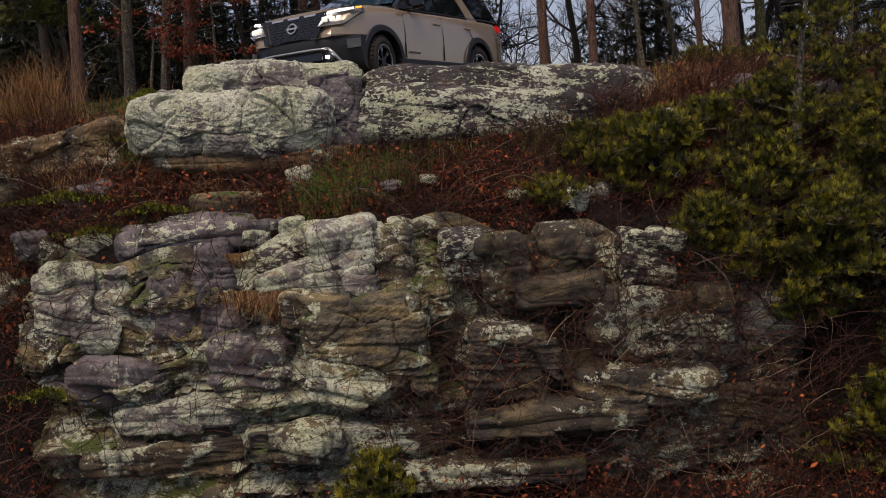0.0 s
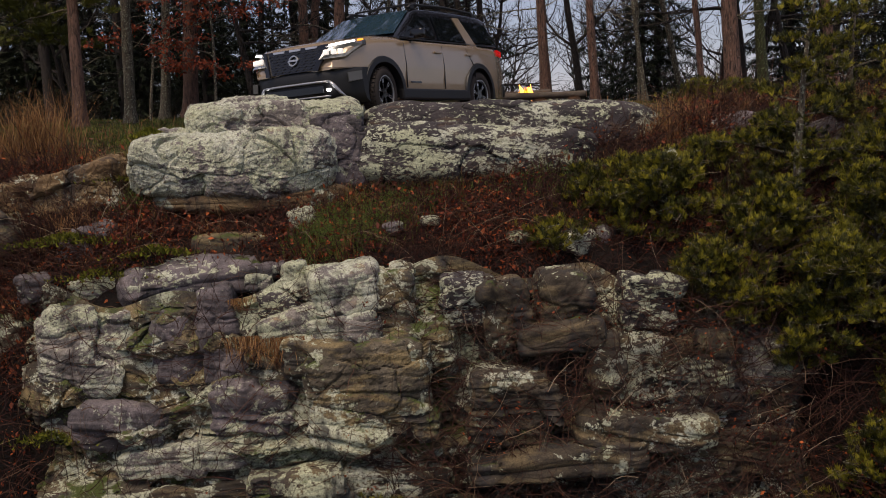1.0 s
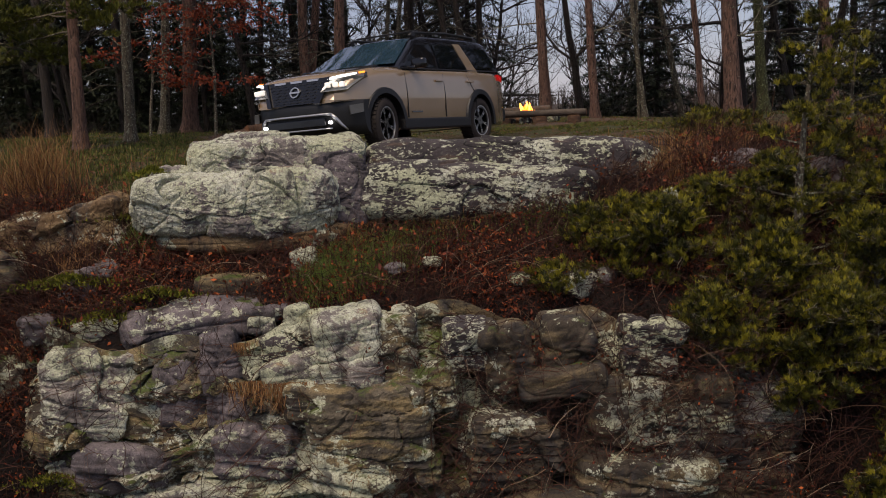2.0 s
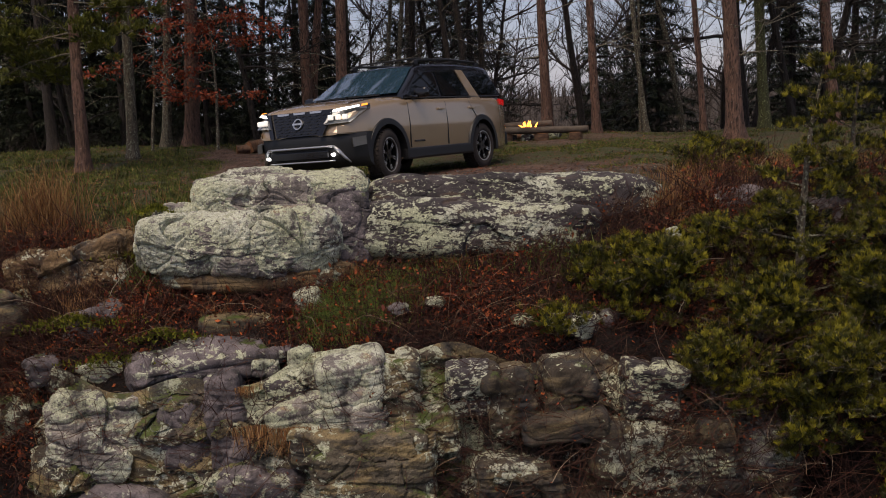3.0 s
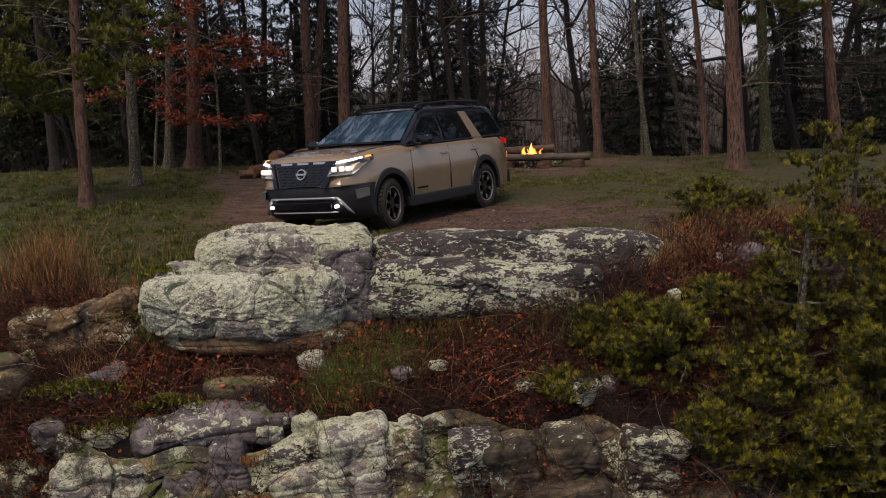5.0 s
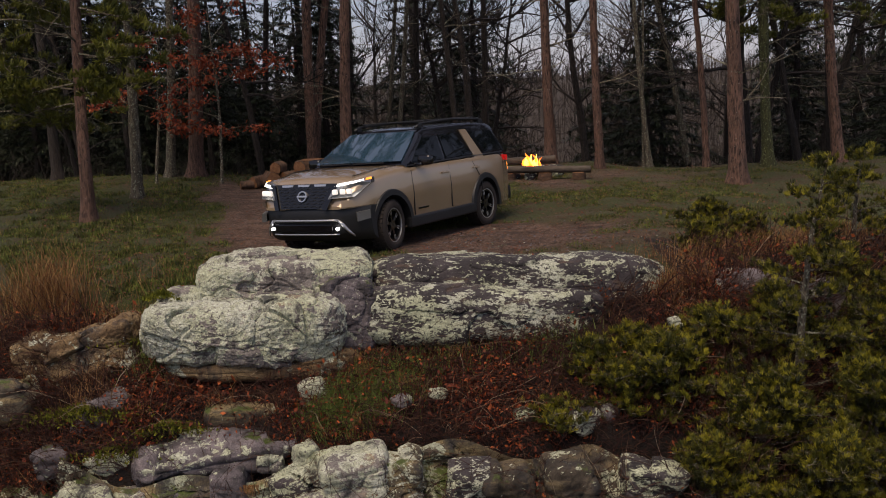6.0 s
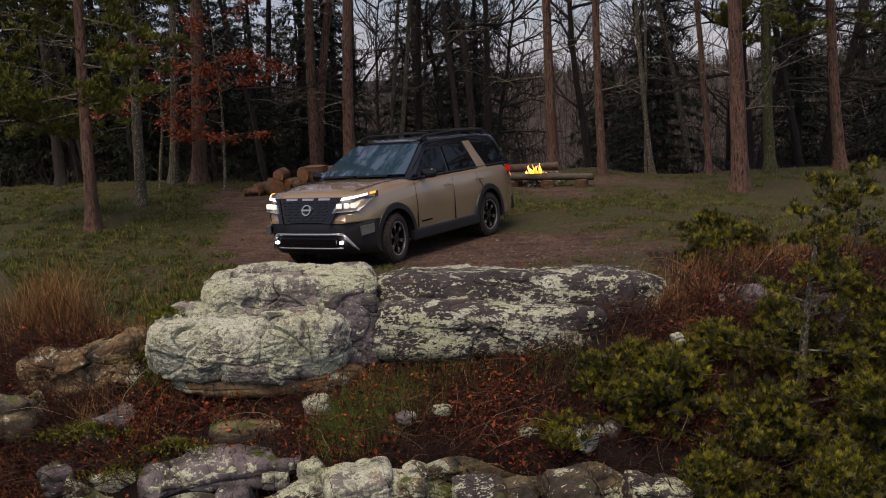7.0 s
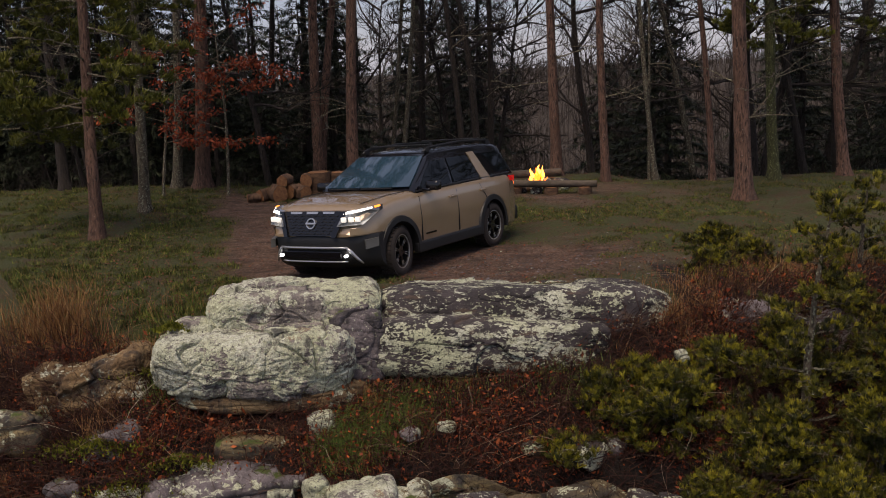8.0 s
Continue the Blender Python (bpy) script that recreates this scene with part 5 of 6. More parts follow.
    spots = [(6.2, 29.0, 2), (7.2, 31.5, 0), (5.6, 33.0, 2), (11.0, 30.5, 1), (13.0, 28.0, 0), (14.5, 31.5, 1), (12.2, 33.5, 0), (0.9, 35.0, 1), (-0.8, 36.0, 0), (1.9, 37.5, 1)]
    for x in np.arange(-19, -1.5, 1.25):
        spots.append((x + rng.uniform(-0.5, 0.5), 30.5 + rng.uniform(-1.0, 2.0), rng.randint(0, 2)))
        spots.append((x * 1.15 + rng.uniform(-0.5, 0.5), 35.5 + rng.uniform(-1.0, 3.0), rng.randint(0, 1)))
    for x in np.arange(-22, -5.5, 1.1):
        spots.append((x + rng.uniform(-0.4, 0.4), 33 + rng.uniform(-1.5, 1.5), 1))
    for x in np.arange(-24, -4, 2.0):
        spots.append((x, 42 + rng.uniform(-2, 2), 1))
    for x in np.arange(-42, 3, 1.9):
        spots.append((x + rng.uniform(-0.8, 0.8), 47 + rng.uniform(-3, 5), 3))
    for x in (15, 17.5, 20, 23, 26):
        spots.append((x, 40 + rng.uniform(-3, 3), 3))
    hem.append(hemlock_meshes(604, 14.0, 3.2))
    for x, y, k in spots:
        if y > 32.5 and -6.0 < x < -1.2 and (x * 7.3) % 1.0 < 0.3:
            continue
        plant("hemlock_tree", hem[k], ("stem", "crown"), x, y, rng.uniform(0, 360), "dark green hemlock with boughs down to the ground", "tree", "evergreens in the wood", rng.uniform(0.85, 1.15))
    # leafless hardwoods
    bare = [bare_meshes(701, 9.0, 2.6), bare_meshes(702, 7.0, 2.2), bare_meshes(703, 11.0, 3.0), bare_meshes(704, 3.5, 1.5)]
    for k in range(72):
        x, y = rng.uniform(-16, 22), rng.uniform(27.5, 62)
        if x < -2 and rng.random() < 0.4:
            x = -x
        plant("bare_tree", bare[rng.choice((0, 1, 2, 2, 3, 3))], ("stem", "twig"), x, y, rng.uniform(0, 360), "leafless grey hardwood with fine twigs", "tree", "bare trees in the wood", rng.uniform(0.8, 1.25))
    # woods on the ridge across the valley, too many to count
    g = Geo()
    for _ in range(9000):
        y = rng.uniform(120, 300)
        x = rng.uniform(-0.55, 0.62) * y
        z = ground_z(x, y)
        h = rng.uniform(3, 6)
        d = Vector((rng.uniform(-0.6, 0.6), 0, h))
        w = rng.uniform(0.06, 0.16)
        b = Vector((x, y, z - 0.5))
        g.tri(b - Vector((w, 0, 0)), b + Vector((w, 0, 0)), b + d)
        for _ in range(5):
            t = rng.uniform(0.3, 0.9)
            c = b + d * t
            e = c + Vector((rng.uniform(-1.0, 1.0), 0, rng.uniform(0.4, 1.4)))
            g.tri(c - Vector((0, 0, w * 0.7)), c + Vector((0, 0, w * 0.7)), e)
    tagged(g.part("far_woods", TWIG_HAZY), "leafless woods on the ridge across the valley", "woods", kind="stuff")
    # thicket at the wood's edge
    g = Geo()
    for _ in range(2600):
        x, y = rng.uniform(-14, 14), 28.2 + abs(rng.gauss(0, 2.2))
        if -3 < x < 5 and y < 29:
            continue
        limb(g, (x, y, ground_z(x, y) - 0.05), (rng.uniform(-0.5, 0.5), rng.uniform(-0.3, 0.3), 1), rng.uniform(0.3, 1.6), 0.008, rng, 0.05, 4, 3, 0.25, 0.002)
    tagged(g.part("undergrowth", TWIG_SHADED), "bare brown undergrowth along the edge of the wood", "undergrowth", kind="stuff")


# ---------- low plants ----------
def build_lawn():
    rng = np.random.default_rng(5)
    n = 560000
    y = 13.6 + (29.5 - 13.6) * rng.random(n) ** 1.15
    x = (rng.random(n) * 2 - 1) * (5.5 + (y - 13) * 0.55)
    keep = dirt_amount(x, y) + 0.35 * np.clip((x - 2) / 3, 0, 1) < 0.25 + 0.55 * rng.random(n)
    patch = fbm(np.stack([x, y, 0 * x], 1) * 1.2, 4, 0.6, 55)
    keep &= patch > rng.normal(-0.10, 0.20, n) - 0.45 * np.clip((-x - 2.5) / 1.5, 0, 1) + 0.24 * np.clip((x - 1) / 3, 0, 1)
    keep &= ~((x > -2.3) & (x < 3.1) & (y < 14.9)) & ~((x > -3.7) & (y < 13.9)) & ~((x > 2.4) & (y < 14.2))
    x, y = x[keep], y[keep]
    n = len(x)
    z = height(x, y)
    h = (0.02 + 0.03 * rng.random(n)) * (1 + 1.3 * (rng.random(n) < 0.14))
    tussock = fbm(np.stack([x, y, 0 * x], 1) * 3.2, 3, 0.6, 57)
    h = h * 0.6 * (1 + 1.6 * np.clip(tussock, -0.3, 1) * np.clip((-x - 2.0) / 1.5, 0.2, 1))
    a = rng.random(n) * 6.283
    w = 0.006 + 0.008 * rng.random(n)
    lx, ly = rng.normal(0, 0.4, n) * h, rng.normal(0, 0.4, n) * h
    V = np.empty((n, 3, 3))
    V[:, 0] = np.stack([x - w * np.cos(a), y - w * np.sin(a), z - 0.01], 1)
    V[:, 1] = np.stack([x + w * np.cos(a), y + w * np.sin(a), z - 0.01], 1)
    V[:, 2] = np.stack([x + lx, y + ly, z + h], 1)
    F = np.arange(n * 3).reshape(n, 3)
    tagged(new("lawn_grass", mesh_of("lawn_grass", V.reshape(-1, 3), F, GRASS)), "short patchy winter grass, green and tan", "grass", kind="stuff")


def build_clearing_litter():
    rng = random.Random(33)
    g, st = Geo(), Geo()
    for _ in range(20000):
        y = 13.9 + 14 * rng.random() ** 1.2
        x = rng.uniform(-1, 1) * (4.5 + (y - 13) * 0.5)
        c = Vector((x, y, ground_z(x, y) + 0.012))
        a, w = rng.uniform(0, 6.28), rng.uniform(0.012, 0.035)
        d, s = Vector((math.cos(a), math.sin(a), rng.uniform(-0.1, 0.5))), Vector((-math.sin(a), math.cos(a), rng.uniform(-0.3, 0.3)))
        g.quad(c, c + d * w + s * w * 0.5, c + d * w * 2, c + d * w - s * w * 0.5)
    for _ in range(420):
        x, y = rng.gauss(0.8, 1.6), rng.gauss(15.7, 0.9)
        if y < 14.2:
            continue
        r = rng.uniform(0.008, 0.03)
        z = ground_z(x, y)
        n = len(st.v)
        ring = [(x + r * rng.uniform(0.7, 1.2) * math.cos(k * 1.05), y + r * rng.uniform(0.7, 1.2) * math.sin(k * 1.05), z + r * 0.2) for k in range(6)]
        st.v += ring + [(x, y, z + r * 0.7)]
        st.f += [(n + k, n + (k + 1) % 6, n + 6) for k in range(6)]
    tagged(g.part("fallen_leaves", LEAF_BROWN), "scattered brown leaves on grass and earth", "leaves", kind="stuff")
    tagged(st.part("pebbles", ROCK_GREY), "small pebbles trodden into the bare earth", "pebbles", kind="stuff")


def on_bank(rng):
    """A spot on the leafy bank between rim and cliff, or below and beside the cliff."""
    r = rng.random()
    if r < 0.55:
        return rng.uniform(-6.5, 4.6), rng.uniform(11.55, 13.45)
    if r < 0.68:
        return rng.uniform(-8.5, -4.9), rng.uniform(9.3, 13.6)
    if r < 0.87:
        return rng.uniform(2.9, 6.6), rng.uniform(9.2, 14.4)
    return rng.uniform(-5.5, 5.0), rng.uniform(9.0, 10.6)


def clear_of_rocks(x, y):
    if -4.0 < x < -1.5 and y > 12.75:
        return False
    if -1.6 < x < 1.6 and y > 12.95:
        return False
    return not (-3.9 < x < -2.5 and 11.55 < y < 12.25 and random.Random(int(x * 997 + y * 7919)).random() < 0.75)


def build_bank_plants():
    rng = random.Random(21)
    stems, leaves, weeds, dry = Geo(), Geo(), Geo(), Geo()
    for _ in range(27000):
        x, y = on_bank(rng)
        if not clear_of_rocks(x, y):
            continue
        z = ground_z(x, y)
        ln = rng.uniform(0.15, 0.65) * (1.4 if y < 10.8 or x < -5 or x > 2.9 else 1.0)
        limb(stems, (x, y, z - 0.03), (rng.uniform(-1, 1), rng.uniform(-0.9, 0.2), rng.uniform(0.4, 1.4)), ln, rng.uniform(0.003, 0.007), rng, 0.14, 5, 3, 0.28, 0.002)
    # vines and twigs that climb over the cliff face
    for _ in range(2600):
        x = rng.uniform(-1.2, 3.9) if rng.random() < 0.82 else rng.uniform(-5.2, -1.2)
        top = rng.uniform(-4.5, -1.7)
        yy = 11.45 - 0.95 * max(0.0, (-1.6 - top) / 4.0) ** 0.8 - rng.uniform(0.22, 0.5)
        limb(stems, (x, yy, top), (rng.uniform(-0.9, 0.9), -0.05, rng.uniform(-0.6, 1.0)), rng.uniform(0.25, 1.1), rng.uniform(0.0025, 0.006), rng, 0.04, 7, 3, 0.35, 0.0015)
    # dead leaves caught in the vines
    for _ in range(9000):
        x = rng.gauss(1.2, 1.5)
        z = rng.uniform(-5.0, -1.8)
        if math.sin(x * 4.1 + 2 * math.sin(z * 3.3)) + math.sin(z * 5.7 + x) < rng.uniform(0.0, 1.6):
            continue
        c = Vector((x, 11.45 - 0.95 * max(0.0, (-1.6 - z) / 4.0) ** 0.8 - rng.uniform(0.2, 0.5), z))
        d = rnd_dir(rng)
        t = d.cross(rnd_dir(rng)).normalized()
        w = rng.uniform(0.010, 0.03)
        leaves.quad(c, c + d * w + t * w * 0.55, c + d * w * 2, c + d * w - t * w * 0.55)
    # pale dead canes that arch out of the tangle, and a few over the cliff
    canes = Geo()
    for k in range(620):
        x, y = on_bank(rng)
        if not clear_of_rocks(x, y):
            continue
        a = rng.uniform(0, 6.28)
        limb(canes, (x, y, ground_z(x, y) - 0.03), (math.cos(a), 0.6 * math.sin(a) - 0.2, rng.uniform(0.5, 1.6)), rng.uniform(0.3, 1.1), rng.uniform(0.0025, 0.0055), rng, 0.16, 7, 3, 0.2, 0.0015)
    for k in range(110):
        x, z = rng.uniform(-0.9, 3.8), rng.uniform(-4.3, -1.9)
        y = 11.45 - 0.95 * max(0.0, (-1.6 - z) / 4.0) ** 0.8 - rng.uniform(0.3, 0.55)
        limb(canes, (x, y, z), (rng.uniform(-1, 1), -0.05, rng.uniform(-0.9, 1.0)), rng.uniform(0.3, 1.0), rng.uniform(0.002, 0.005), rng, 0.02, 7, 3, 0.3, 0.0012)
    tagged(canes.part("dead_canes", TWIG_TAN), "pale tan dead canes arching over the briars", "canes", kind="stuff")
    for _ in range(110000):
        x, y = on_bank(rng)
        if not clear_of_rocks(x, y):
            continue
        if math.sin(x * 3.1 + 1.3 * math.sin(y * 2.7)) + math.sin(y * 4.3 + 1.7 * math.sin(x * 2.1)) < rng.uniform(-1.6, 1.2):
            continue
        z = ground_z(x, y) + abs(rng.gauss(0, 0.12)) * (1.7 if y < 10.6 else 1.0)
        c = Vector((x, y, z))
        d = rnd_dir(rng)
        s = d.cross(rnd_dir(rng)).normalized()
        w = rng.uniform(0.010, 0.034) * (1.7 if rng.random() < 0.1 else 1.0)
        leaves.quad(c, c + d * w + s * w * 0.55, c + d * w * 2, c + d * w - s * w * 0.55)
    # weeds in the hollow between the rim rocks
    for cx, cy, sp, n in ((-1.5, 12.2, 0.24, 2600), (-1.15, 12.5, 0.28, 2000), (-1.85, 11.95, 0.15, 1600), (-0.4, 12.8, 0.3, 350), (0.8, 12.85, 0.35, 600), (-4.1, 12.9, 0.2, 400)):
        for _ in range(n):
            x, y = rng.gauss(cx, sp), rng.gauss(cy, sp * 0.6)
            if y > 13.1:
                continue
            b = Vector((x, y, ground_z(x, y) - 0.01))
            tip = b + Vector((rng.gauss(0, 0.06), rng.gauss(-0.03, 0.06), rng.uniform(0.1, 0.28)))
            s = Vector((rng.uniform(-1, 1), rng.uniform(-1, 1), 0)).normalized() * 0.008
            weeds.tri(b - s, b + s, tip)
    # tall dry grass on the left of the rim and tufts along the rocks
    clumps = [(-5.55, 13.75, 0.26, 620, 0.85), (-5.0, 13.45, 0.4, 260, 0.28), (-6.2, 13.7, 0.35, 320, 0.6), (-4.45, 13.45, 0.3, 260, 0.26), (-4.6, 14.3, 0.3, 30, 0.4), (-4.2, 14.6, 0.3, 24, 0.35), (-6.9, 13.3, 0.5, 420, 0.45),
              (3.2, 14.0, 0.45, 450, 0.28), (2.75, 13.4, 0.3, 600, 0.32), (4.6, 14.8, 0.8, 900, 0.3), (6.0, 15.2, 0.8, 800, 0.3), (-0.35, 12.75, 0.16, 200, 0.3), (-1.45, 12.65, 0.12, 120, 0.35), (-2.9, 12.3, 0.5, 400, 0.12),
              (-2.55, 11.35, 0.16, 260, 0.28), (-2.2, 11.2, 0.12, 200, 0.3), (-2.75, 11.55, 0.06, 120, 0.12)]
    for _ in range(70):
        x, y = rng.uniform(-6.5, 3.2), rng.uniform(11.7, 13.1)
        if clear_of_rocks(x, y):
            clumps.append((x, y, rng.uniform(0.03, 0.12), rng.randint(8, 34), rng.uniform(0.18, 0.42)))
    for _ in range(26):
        clumps.append((rng.uniform(-7.5, -4.6), rng.uniform(11.7, 13.9), 0.15, 22, rng.uniform(0.25, 0.6)))
    for cx, cy, sp, n, h in clumps:
        for _ in range(n):
            x, y = rng.gauss(cx, sp), rng.gauss(cy, sp * 0.5)
            hang = cy < 11.6
            z = -2.45 if hang and cx < -2.1 else ground_z(x, y)
            if hang:
                z = -2.1 if cx > -2.6 else -1.72
                y = cy - 0.35 + rng.uniform(-0.03, 0.03)
            b = Vector((x, y, z - 0.02))
            ln = h * rng.uniform(0.45, 1.25)
            d = Vector((rng.gauss(0, 0.22), rng.gauss(-0.05, 0.2), -0.7 if hang else 1)).normalized()
            mid, tip = b + d * ln * 0.6, b + d * ln + Vector((rng.gauss(0, 0.18), rng.gauss(0, 0.12), -0.05)) * ln
            s = Vector((rng.uniform(-1, 1), rng.uniform(-1, 1), 0)).normalized() * 0.0035
            dry.quad(b - s, b + s, mid + s * 0.8, mid - s * 0.8)
            dry.tri(mid - s * 0.8, mid + s * 0.8, tip)
    tagged(stems.part("briars", BRIAR), "tangle of reddish-brown briar stems and vines", "briars", kind="stuff")
    tagged(leaves.part("leaf_litter", LEAF_DEAD), "rust and brown dead leaves on the bank", "leaves", kind="stuff")
    tagged(weeds.part("weeds", WEED), "low green weeds among the rocks", "weeds", kind="stuff")
    tagged(dry.part("dry_grass", DRY_GRASS), "tall orange-tan dry grass on the rim", "grass", kind="stuff")
    # moss cushions
    moss = Geo()
    for cx, cy, cz, sx, n in ((-4.75, 12.15, -1.12, 0.32, 1500), (-3.75, 11.9, -1.30, 0.2, 700), (-4.3, 11.75, -1.5, 0.25, 500), (-3.95, 13.05, 0.02, 0.12, 500), (-4.5, 13.0, -0.5, 0.2, 400), (-4.9, 11.2, -3.2, 0.2, 500), (-2.5, 11.15, -2.75, 0.12, 250)):
        for _ in range(n):
            x, y = rng.gauss(cx, sx), rng.gauss(cy, sx * 0.5)
            z = cz + 0.08 * math.exp(-((x - cx) ** 2 + (y - cy) ** 2) / (sx * sx)) + rng.uniform(-0.02, 0.02)
            z = max(z, ground_z(x, y)) if cz > -2 else z
            d = (rnd_dir(rng) + Vector((0, -0.4, 1))).normalized()
            s = d.cross(rnd_dir(rng)).normalized() * 0.008
            moss.tri(Vector((x, y, z)) - s * 1.6, Vector((x, y, z)) + s * 1.6, Vector((x, y, z)) + d * 0.05)
    tagged(moss.part("moss", MOSS), "olive green moss cushions on the ledges", "moss", kind="stuff")


def build_scrub_pines():
    near = "scrubby young pine with bright yellow-green needles on the bank"
    young_pine(3.75, 11.9, 2.95, 1.05, 801, near, -1.4, 0.40, (-0.03, 0), 0.1)
    young_pine(2.35, 12.1, 0.75, 0.95, 802, near, -1.3, 1.2, (-0.2, -0.2))
    young_pine(3.1, 11.5, 0.9, 1.05, 803, near, -1.8, 1.3, (0.1, -0.2))
    young_pine(4.4, 11.3, 1.5, 1.25, 804, near, -2.3, 1.2, (0.05, -0.1))
    young_pine(2.6, 11.2, 0.75, 0.9, 805, near, -2.2, 1.2, (-0.1, -0.2))
    young_pine(5.4, 12.4, 1.6, 1.4, 806, near, -1.5, 1.0)
    young_pine(1.45, 12.35, 0.5, 0.6, 807, near, -1.15, 0.7, (-0.3, -0.1))
    young_pine(0.95, 11.75, 0.30, 0.6, 808, near, -1.5, 0.55, (-0.3, -0.1))
    young_pine(3.5, 14.9, 0.3, 0.6, 809, near, None, 1.0)
    young_pine(4.3, 15.4, 0.3, 0.7, 827, near, None, 0.9)
    young_pine(4.7, 10.6, 1.5, 1.0, 810, near, -4.3, 1.0)
    young_pine(3.35, 10.95, 0.7, 0.75, 816, near, -2.75, 1.2, (0.1, -0.2))
    young_pine(5.0, 11.2, 1.4, 1.1, 817, near, -3.4, 1.0)
    young_pine(3.0, 12.6, 0.5, 0.8, 818, near, -0.95, 1.2, (-0.1, -0.2))
    young_pine(2.0, 12.6, 0.4, 0.6, 819, near, -1.0, 1.2, (-0.2, -0.2))
    young_pine(1.75, 12.0, 0.45, 0.7, 820, near, -1.35, 1.2, (-0.2, -0.2))
    young_pine(3.9, 12.7, 0.8, 0.9, 821, near, -1.0, 1.0, (-0.1, -0.1))
    young_pine(3.6, 11.0, 0.9, 1.0, 822, near, -2.3, 1.2, (0.0, -0.2))
    young_pine(4.9, 13.2, 1.0, 1.0, 823, near, -0.9, 0.9)
    young_pine(-1.4, 9.6, 0.95, 0.7, 811, near, -4.6, 1.3)
    young_pine(4.1, 10.3, 1.7, 1.0, 824, near, -4.6, 1.0)
    young_pine(5.3, 10.4, 2.0, 1.2, 825, near, -4.6, 1.0)
    young_pine(4.3, 11.9, 1.2, 1.0, 826, near, -2.9, 1.1)
    young_pine(-0.75, 9.4, 0.6, 0.5, 812, near, -4.75, 1.2)
    young_pine(5.6, 14.6, 1.3, 1.0, 813, near, None, 0.45, (0, 0), 0.2)
    young_pine(4.1, 16.6, 0.35, 0.7, 814, near, None, 0.7)


# ---------- campfire, benches, woodpile ----------
CUT_WOOD = grained("split_log_end", (0.12, 0.05, 0.02), (0.25, 0.12, 0.05), 16, 0.8, (1, 1, 1), "object", 0.4, 0.01)
LOG_BARK = grained("log_bark", (0.045, 0.024, 0.014), (0.15, 0.085, 0.05), 11, 0.95, (1, 1, 0.4), "object", 0.9, 0.02)
GREY_LOG = grained("weathered_log", (0.035, 0.027, 0.021), (0.10, 0.08, 0.062), 9, 0.9, (0.4, 1, 1), "object", 0.8, 0.02)
FLAME = [glow("flame_yellow", (1.0, 0.42, 0.05), 3.6), glow("flame_orange", (1.0, 0.18, 0.012), 2.6)]


def log_piece(name, m, length, r, seed, bark, label, group):
    """A sawn log along x, with an uneven round and paler ends."""
    rng = random.Random(seed)
    ob = empty(name, m, label, "log", group)
    sides, segs = 14, 8
    g = Geo()
    wob = [1 + rng.uniform(-0.22, 0.16) for _ in range(sides)]
    for s in range(segs + 1):
        x = -length / 2 + length * s / segs
        for k in range(sides):
            a = 2 * math.pi * k / sides
            rr = r * wob[k] * (1 + rng.uniform(-0.05, 0.05))
            g.v.append((x, rr * math.cos(a), rr * math.sin(a)))
    for s in range(segs):
        for k in range(sides):
            n = (k + 1) % sides
            g.f.append((s * sides + k, s * sides + n, (s + 1) * sides + n, (s + 1) * sides + k))
    g.part("bark", bark, ob, smooth=True)
    for sgn in (-1, 1):
        e = Geo()
        ring = [(sgn * (length / 2 + 0.003), r * 0.97 * wob[k] * math.cos(2 * math.pi * k / sides), r * 0.97 * wob[k] * math.sin(2 * math.pi * k / sides)) for k in range(sides)]
        e.v = ring + [(sgn * (length / 2 + 0.012), 0, 0)]
        e.f = [(k, (k + 1) % sides, sides) if sgn > 0 else ((k + 1) % sides, k, sides) for k in range(sides)]
        e.part("cut_end", CUT_WOOD, ob)
    return ob


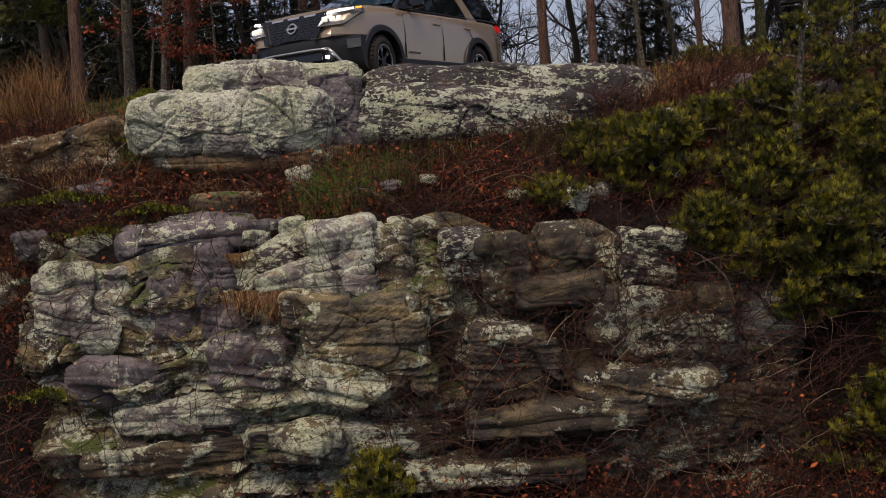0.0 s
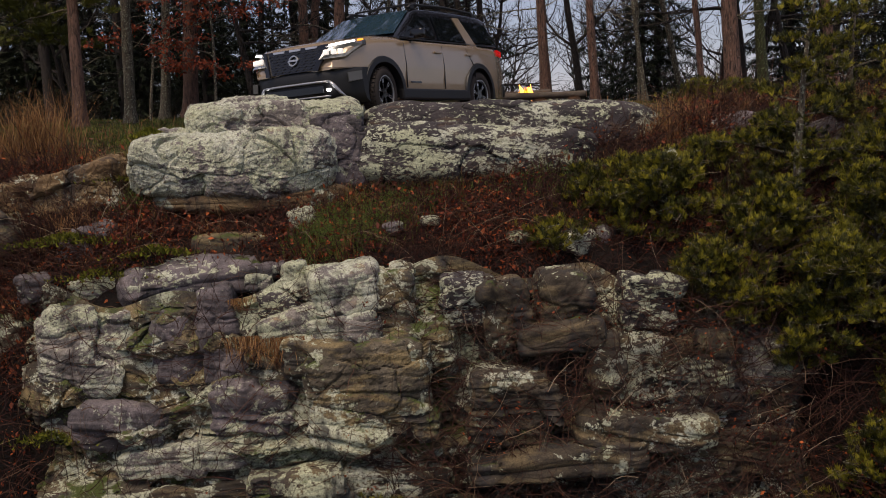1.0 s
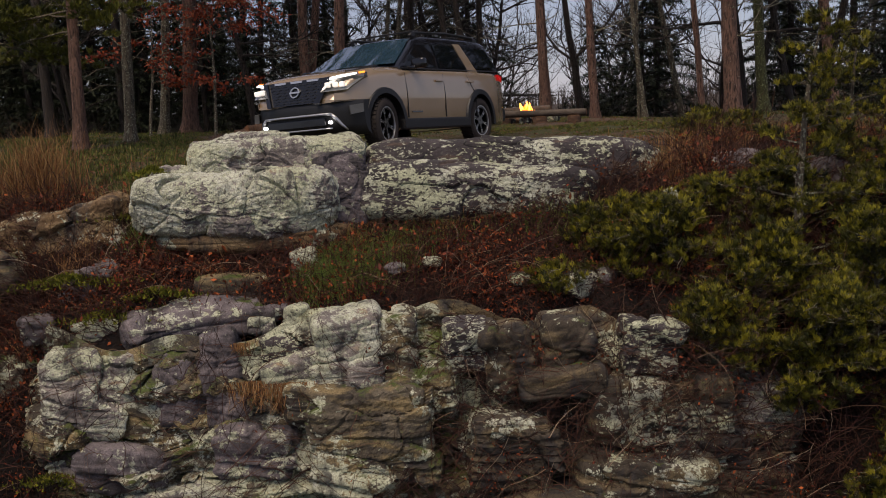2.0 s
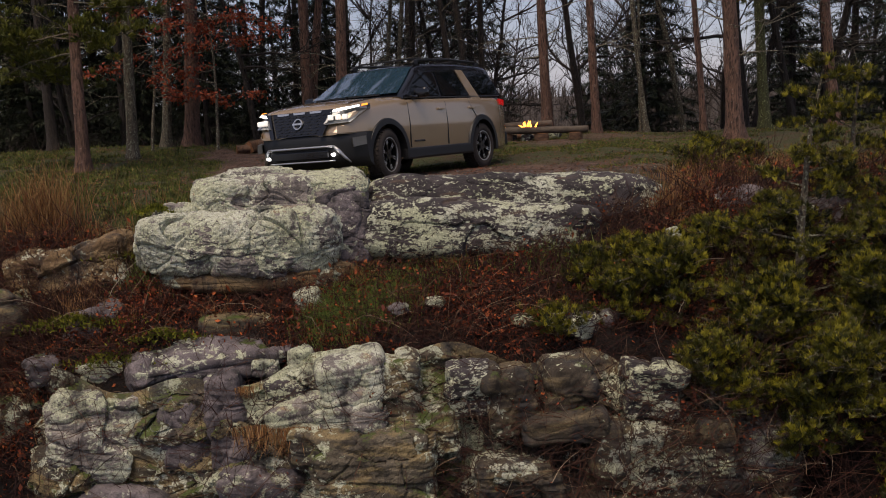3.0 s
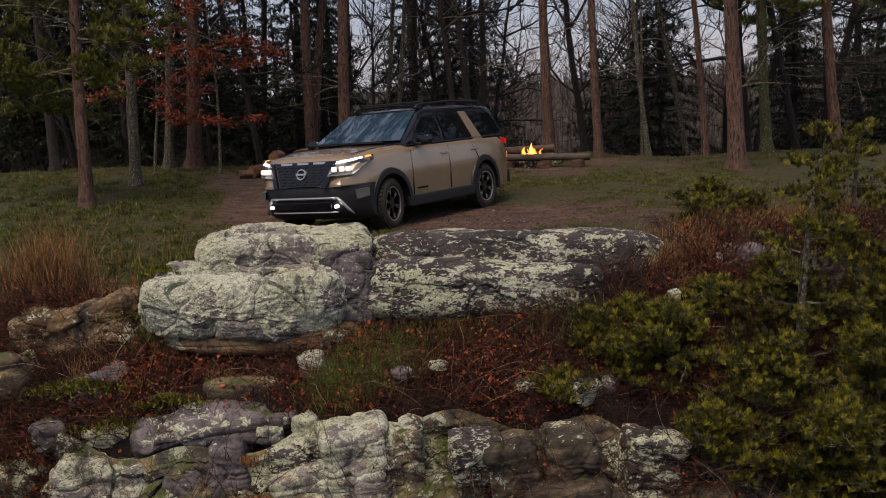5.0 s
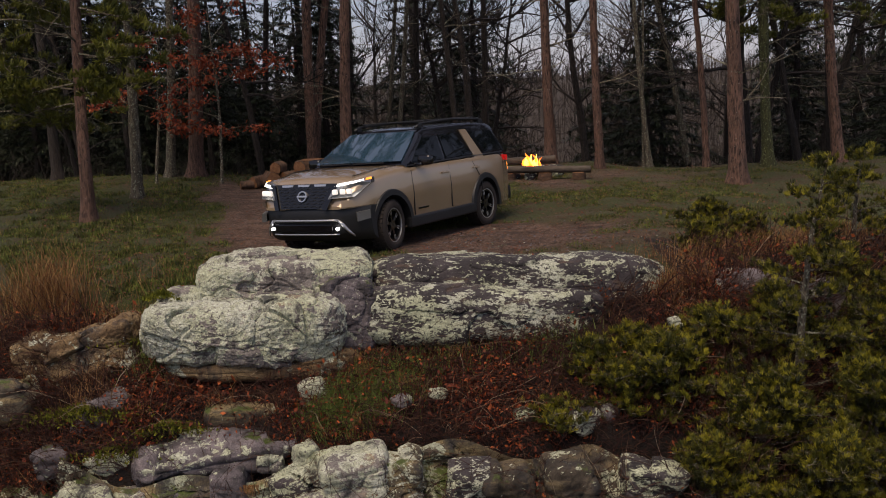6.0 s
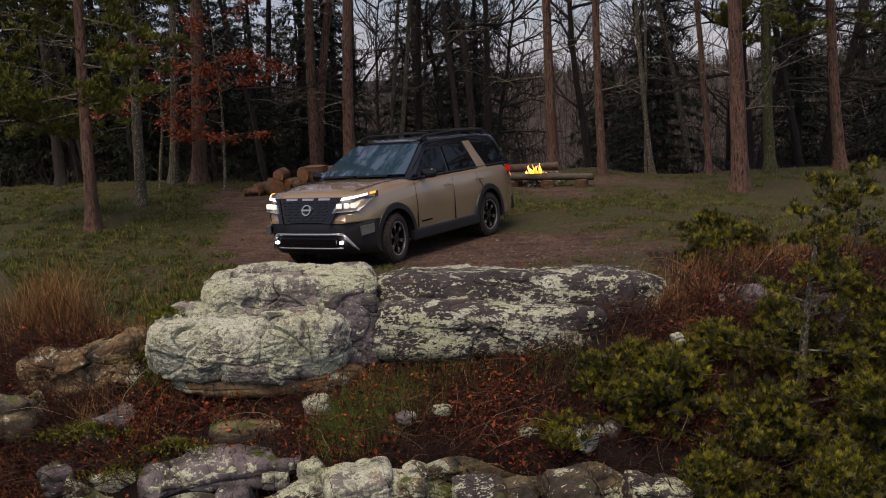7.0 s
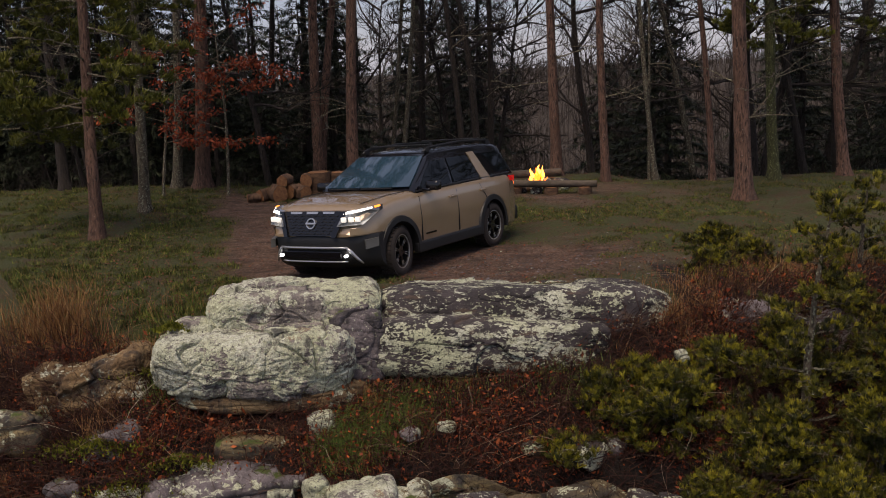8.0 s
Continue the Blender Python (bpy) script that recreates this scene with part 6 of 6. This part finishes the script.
def build_camp():
    gz = ground_z(-4, 24.6)
    pile = [(-4.35, 24.4, 0.13, 0.36, 0.16, 60), (-4.0, 24.3, 0.18, 0.40, 0.20, 115), (-3.62, 24.5, 0.17, 0.36, 0.19, 50), (-3.42, 24.35, 0.16, 0.36, 0.17, 125),
            (-3.3, 24.7, 0.42, 0.36, 0.17, 85), (-3.82, 24.5, 0.46, 0.34, 0.16, 70), (-4.55, 24.2, 0.10, 0.30, 0.11, 20)]
    for k, (x, y, z, ln, r, a) in enumerate(pile):
        log_piece("firewood_log", pose(x, y, gz + z, 0, 0, a), ln, r, 40 + k, LOG_BARK, "sawn firewood log with a fresh orange end", "firewood pile")
    log_piece("tree_stump", pose(-3.05, 24.9, gz + 0.26, 0, 90, 0), 0.62, 0.28, 51, LOG_BARK, "thick upright sawn stump beside the firewood", "firewood pile")
    log_piece("tree_stump", pose(-2.6, 25.1, gz + 0.24, 0, 90, 0), 0.56, 0.24, 52, LOG_BARK, "thick upright sawn stump beside the firewood", "firewood pile")
    gz = ground_z(2.4, 23.4)
    log_piece("log_bench", pose(2.35, 23.2, gz + 0.24, 0, 1, -14), 2.1, 0.085, 61, GREY_LOG, "long weathered log laid as a bench by the campfire", "log benches")
    log_piece("log_bench", pose(2.0, 24.9, gz + 0.28, 0, -1, -6), 1.7, 0.09, 62, GREY_LOG, "long weathered log laid as a bench by the campfire", "log benches")
    for k, (x, y) in enumerate(((1.55, 23.42), (2.35, 23.2), (3.1, 23.0), (1.4, 24.95), (2.6, 24.85))):
        log_piece("bench_block", pose(x, y, gz + 0.05, 0, 90, 0), 0.22, 0.15, 70 + k, LOG_BARK, "short dark log block under a bench", "log bench blocks")
    log_piece("fire_log", pose(2.2, 23.85, gz + 0.09, 0, 0, 25), 0.8, 0.07, 81, LOG_BARK, "charred log in the campfire", "logs in the fire")
    log_piece("fire_log", pose(2.1, 24.0, gz + 0.10, 0, 0, 80), 0.7, 0.06, 82, LOG_BARK, "charred log in the campfire", "logs in the fire")
    for k in range(11):
        a = 2 * math.pi * k / 11
        x, y = 2.15 + 0.62 * math.cos(a), 23.95 + 0.5 * math.sin(a)
        rock("fire_stone", (x, y, ground_z(x, y) + 0.08), (0.3, 0.26, 0.24), (0, 0, k * 40), 900 + k, 10, ROCK_DARK, None, "sooty stone of the campfire ring", 2.6, 0.8, 0.3, "fire ring stones")
    fire = empty("campfire", pose(2.15, 23.95, gz + 0.30), "bright orange campfire flames over charred logs", "campfire")
    flames = []
    for k in range(16):
        rng = random.Random(2000 + k)
        h, w = rng.uniform(0.12, 0.31), rng.uniform(0.024, 0.052)
        g = Geo()
        prof = [(0.0, 0.5), (0.15, 0.95), (0.3, 1.0), (0.5, 0.72), (0.7, 0.42), (0.87, 0.2), (1.0, 0.02)]
        ph, sw = rng.uniform(0, 6), rng.uniform(0.02, 0.07)
        g.tube([(sw * t * math.sin(5 * t + ph), sw * t * math.cos(4 * t + ph), h * t) for t, _ in prof], [w * r for _, r in prof], 8, True)
        flames.append(g.part("flame", FLAME[k % 2], fire, smooth=True))
    return fire, flames


build_forest()
build_lawn()
build_clearing_litter()
build_bank_plants()
build_scrub_pines()
FIRE, FLAMES = build_camp()


# ---------- what moves: the campfire's flames ----------
def motions():
    for k, ob in enumerate(FLAMES):
        rng = random.Random(1000 + k)
        spread = 0.05 + 0.012 * k
        bx, by = spread * math.cos(k * 2.4), 0.7 * spread * math.sin(k * 2.4)
        rows = []
        for s in range(41):
            rise = -0.06 + 0.09 * math.sin(s * 1.9) + 0.07 * math.sin(s * 2.7 + k * 1.7) + rng.uniform(-0.04, 0.04) - 0.006 * k
            rows.append((s * 0.2, pose(bx + rng.uniform(-0.03, 0.03), by, rise, rng.uniform(-14, 14), rng.uniform(-16, 22), (k * 40 + s * 23) % 60)))
        walk(ob, rows)


motions()
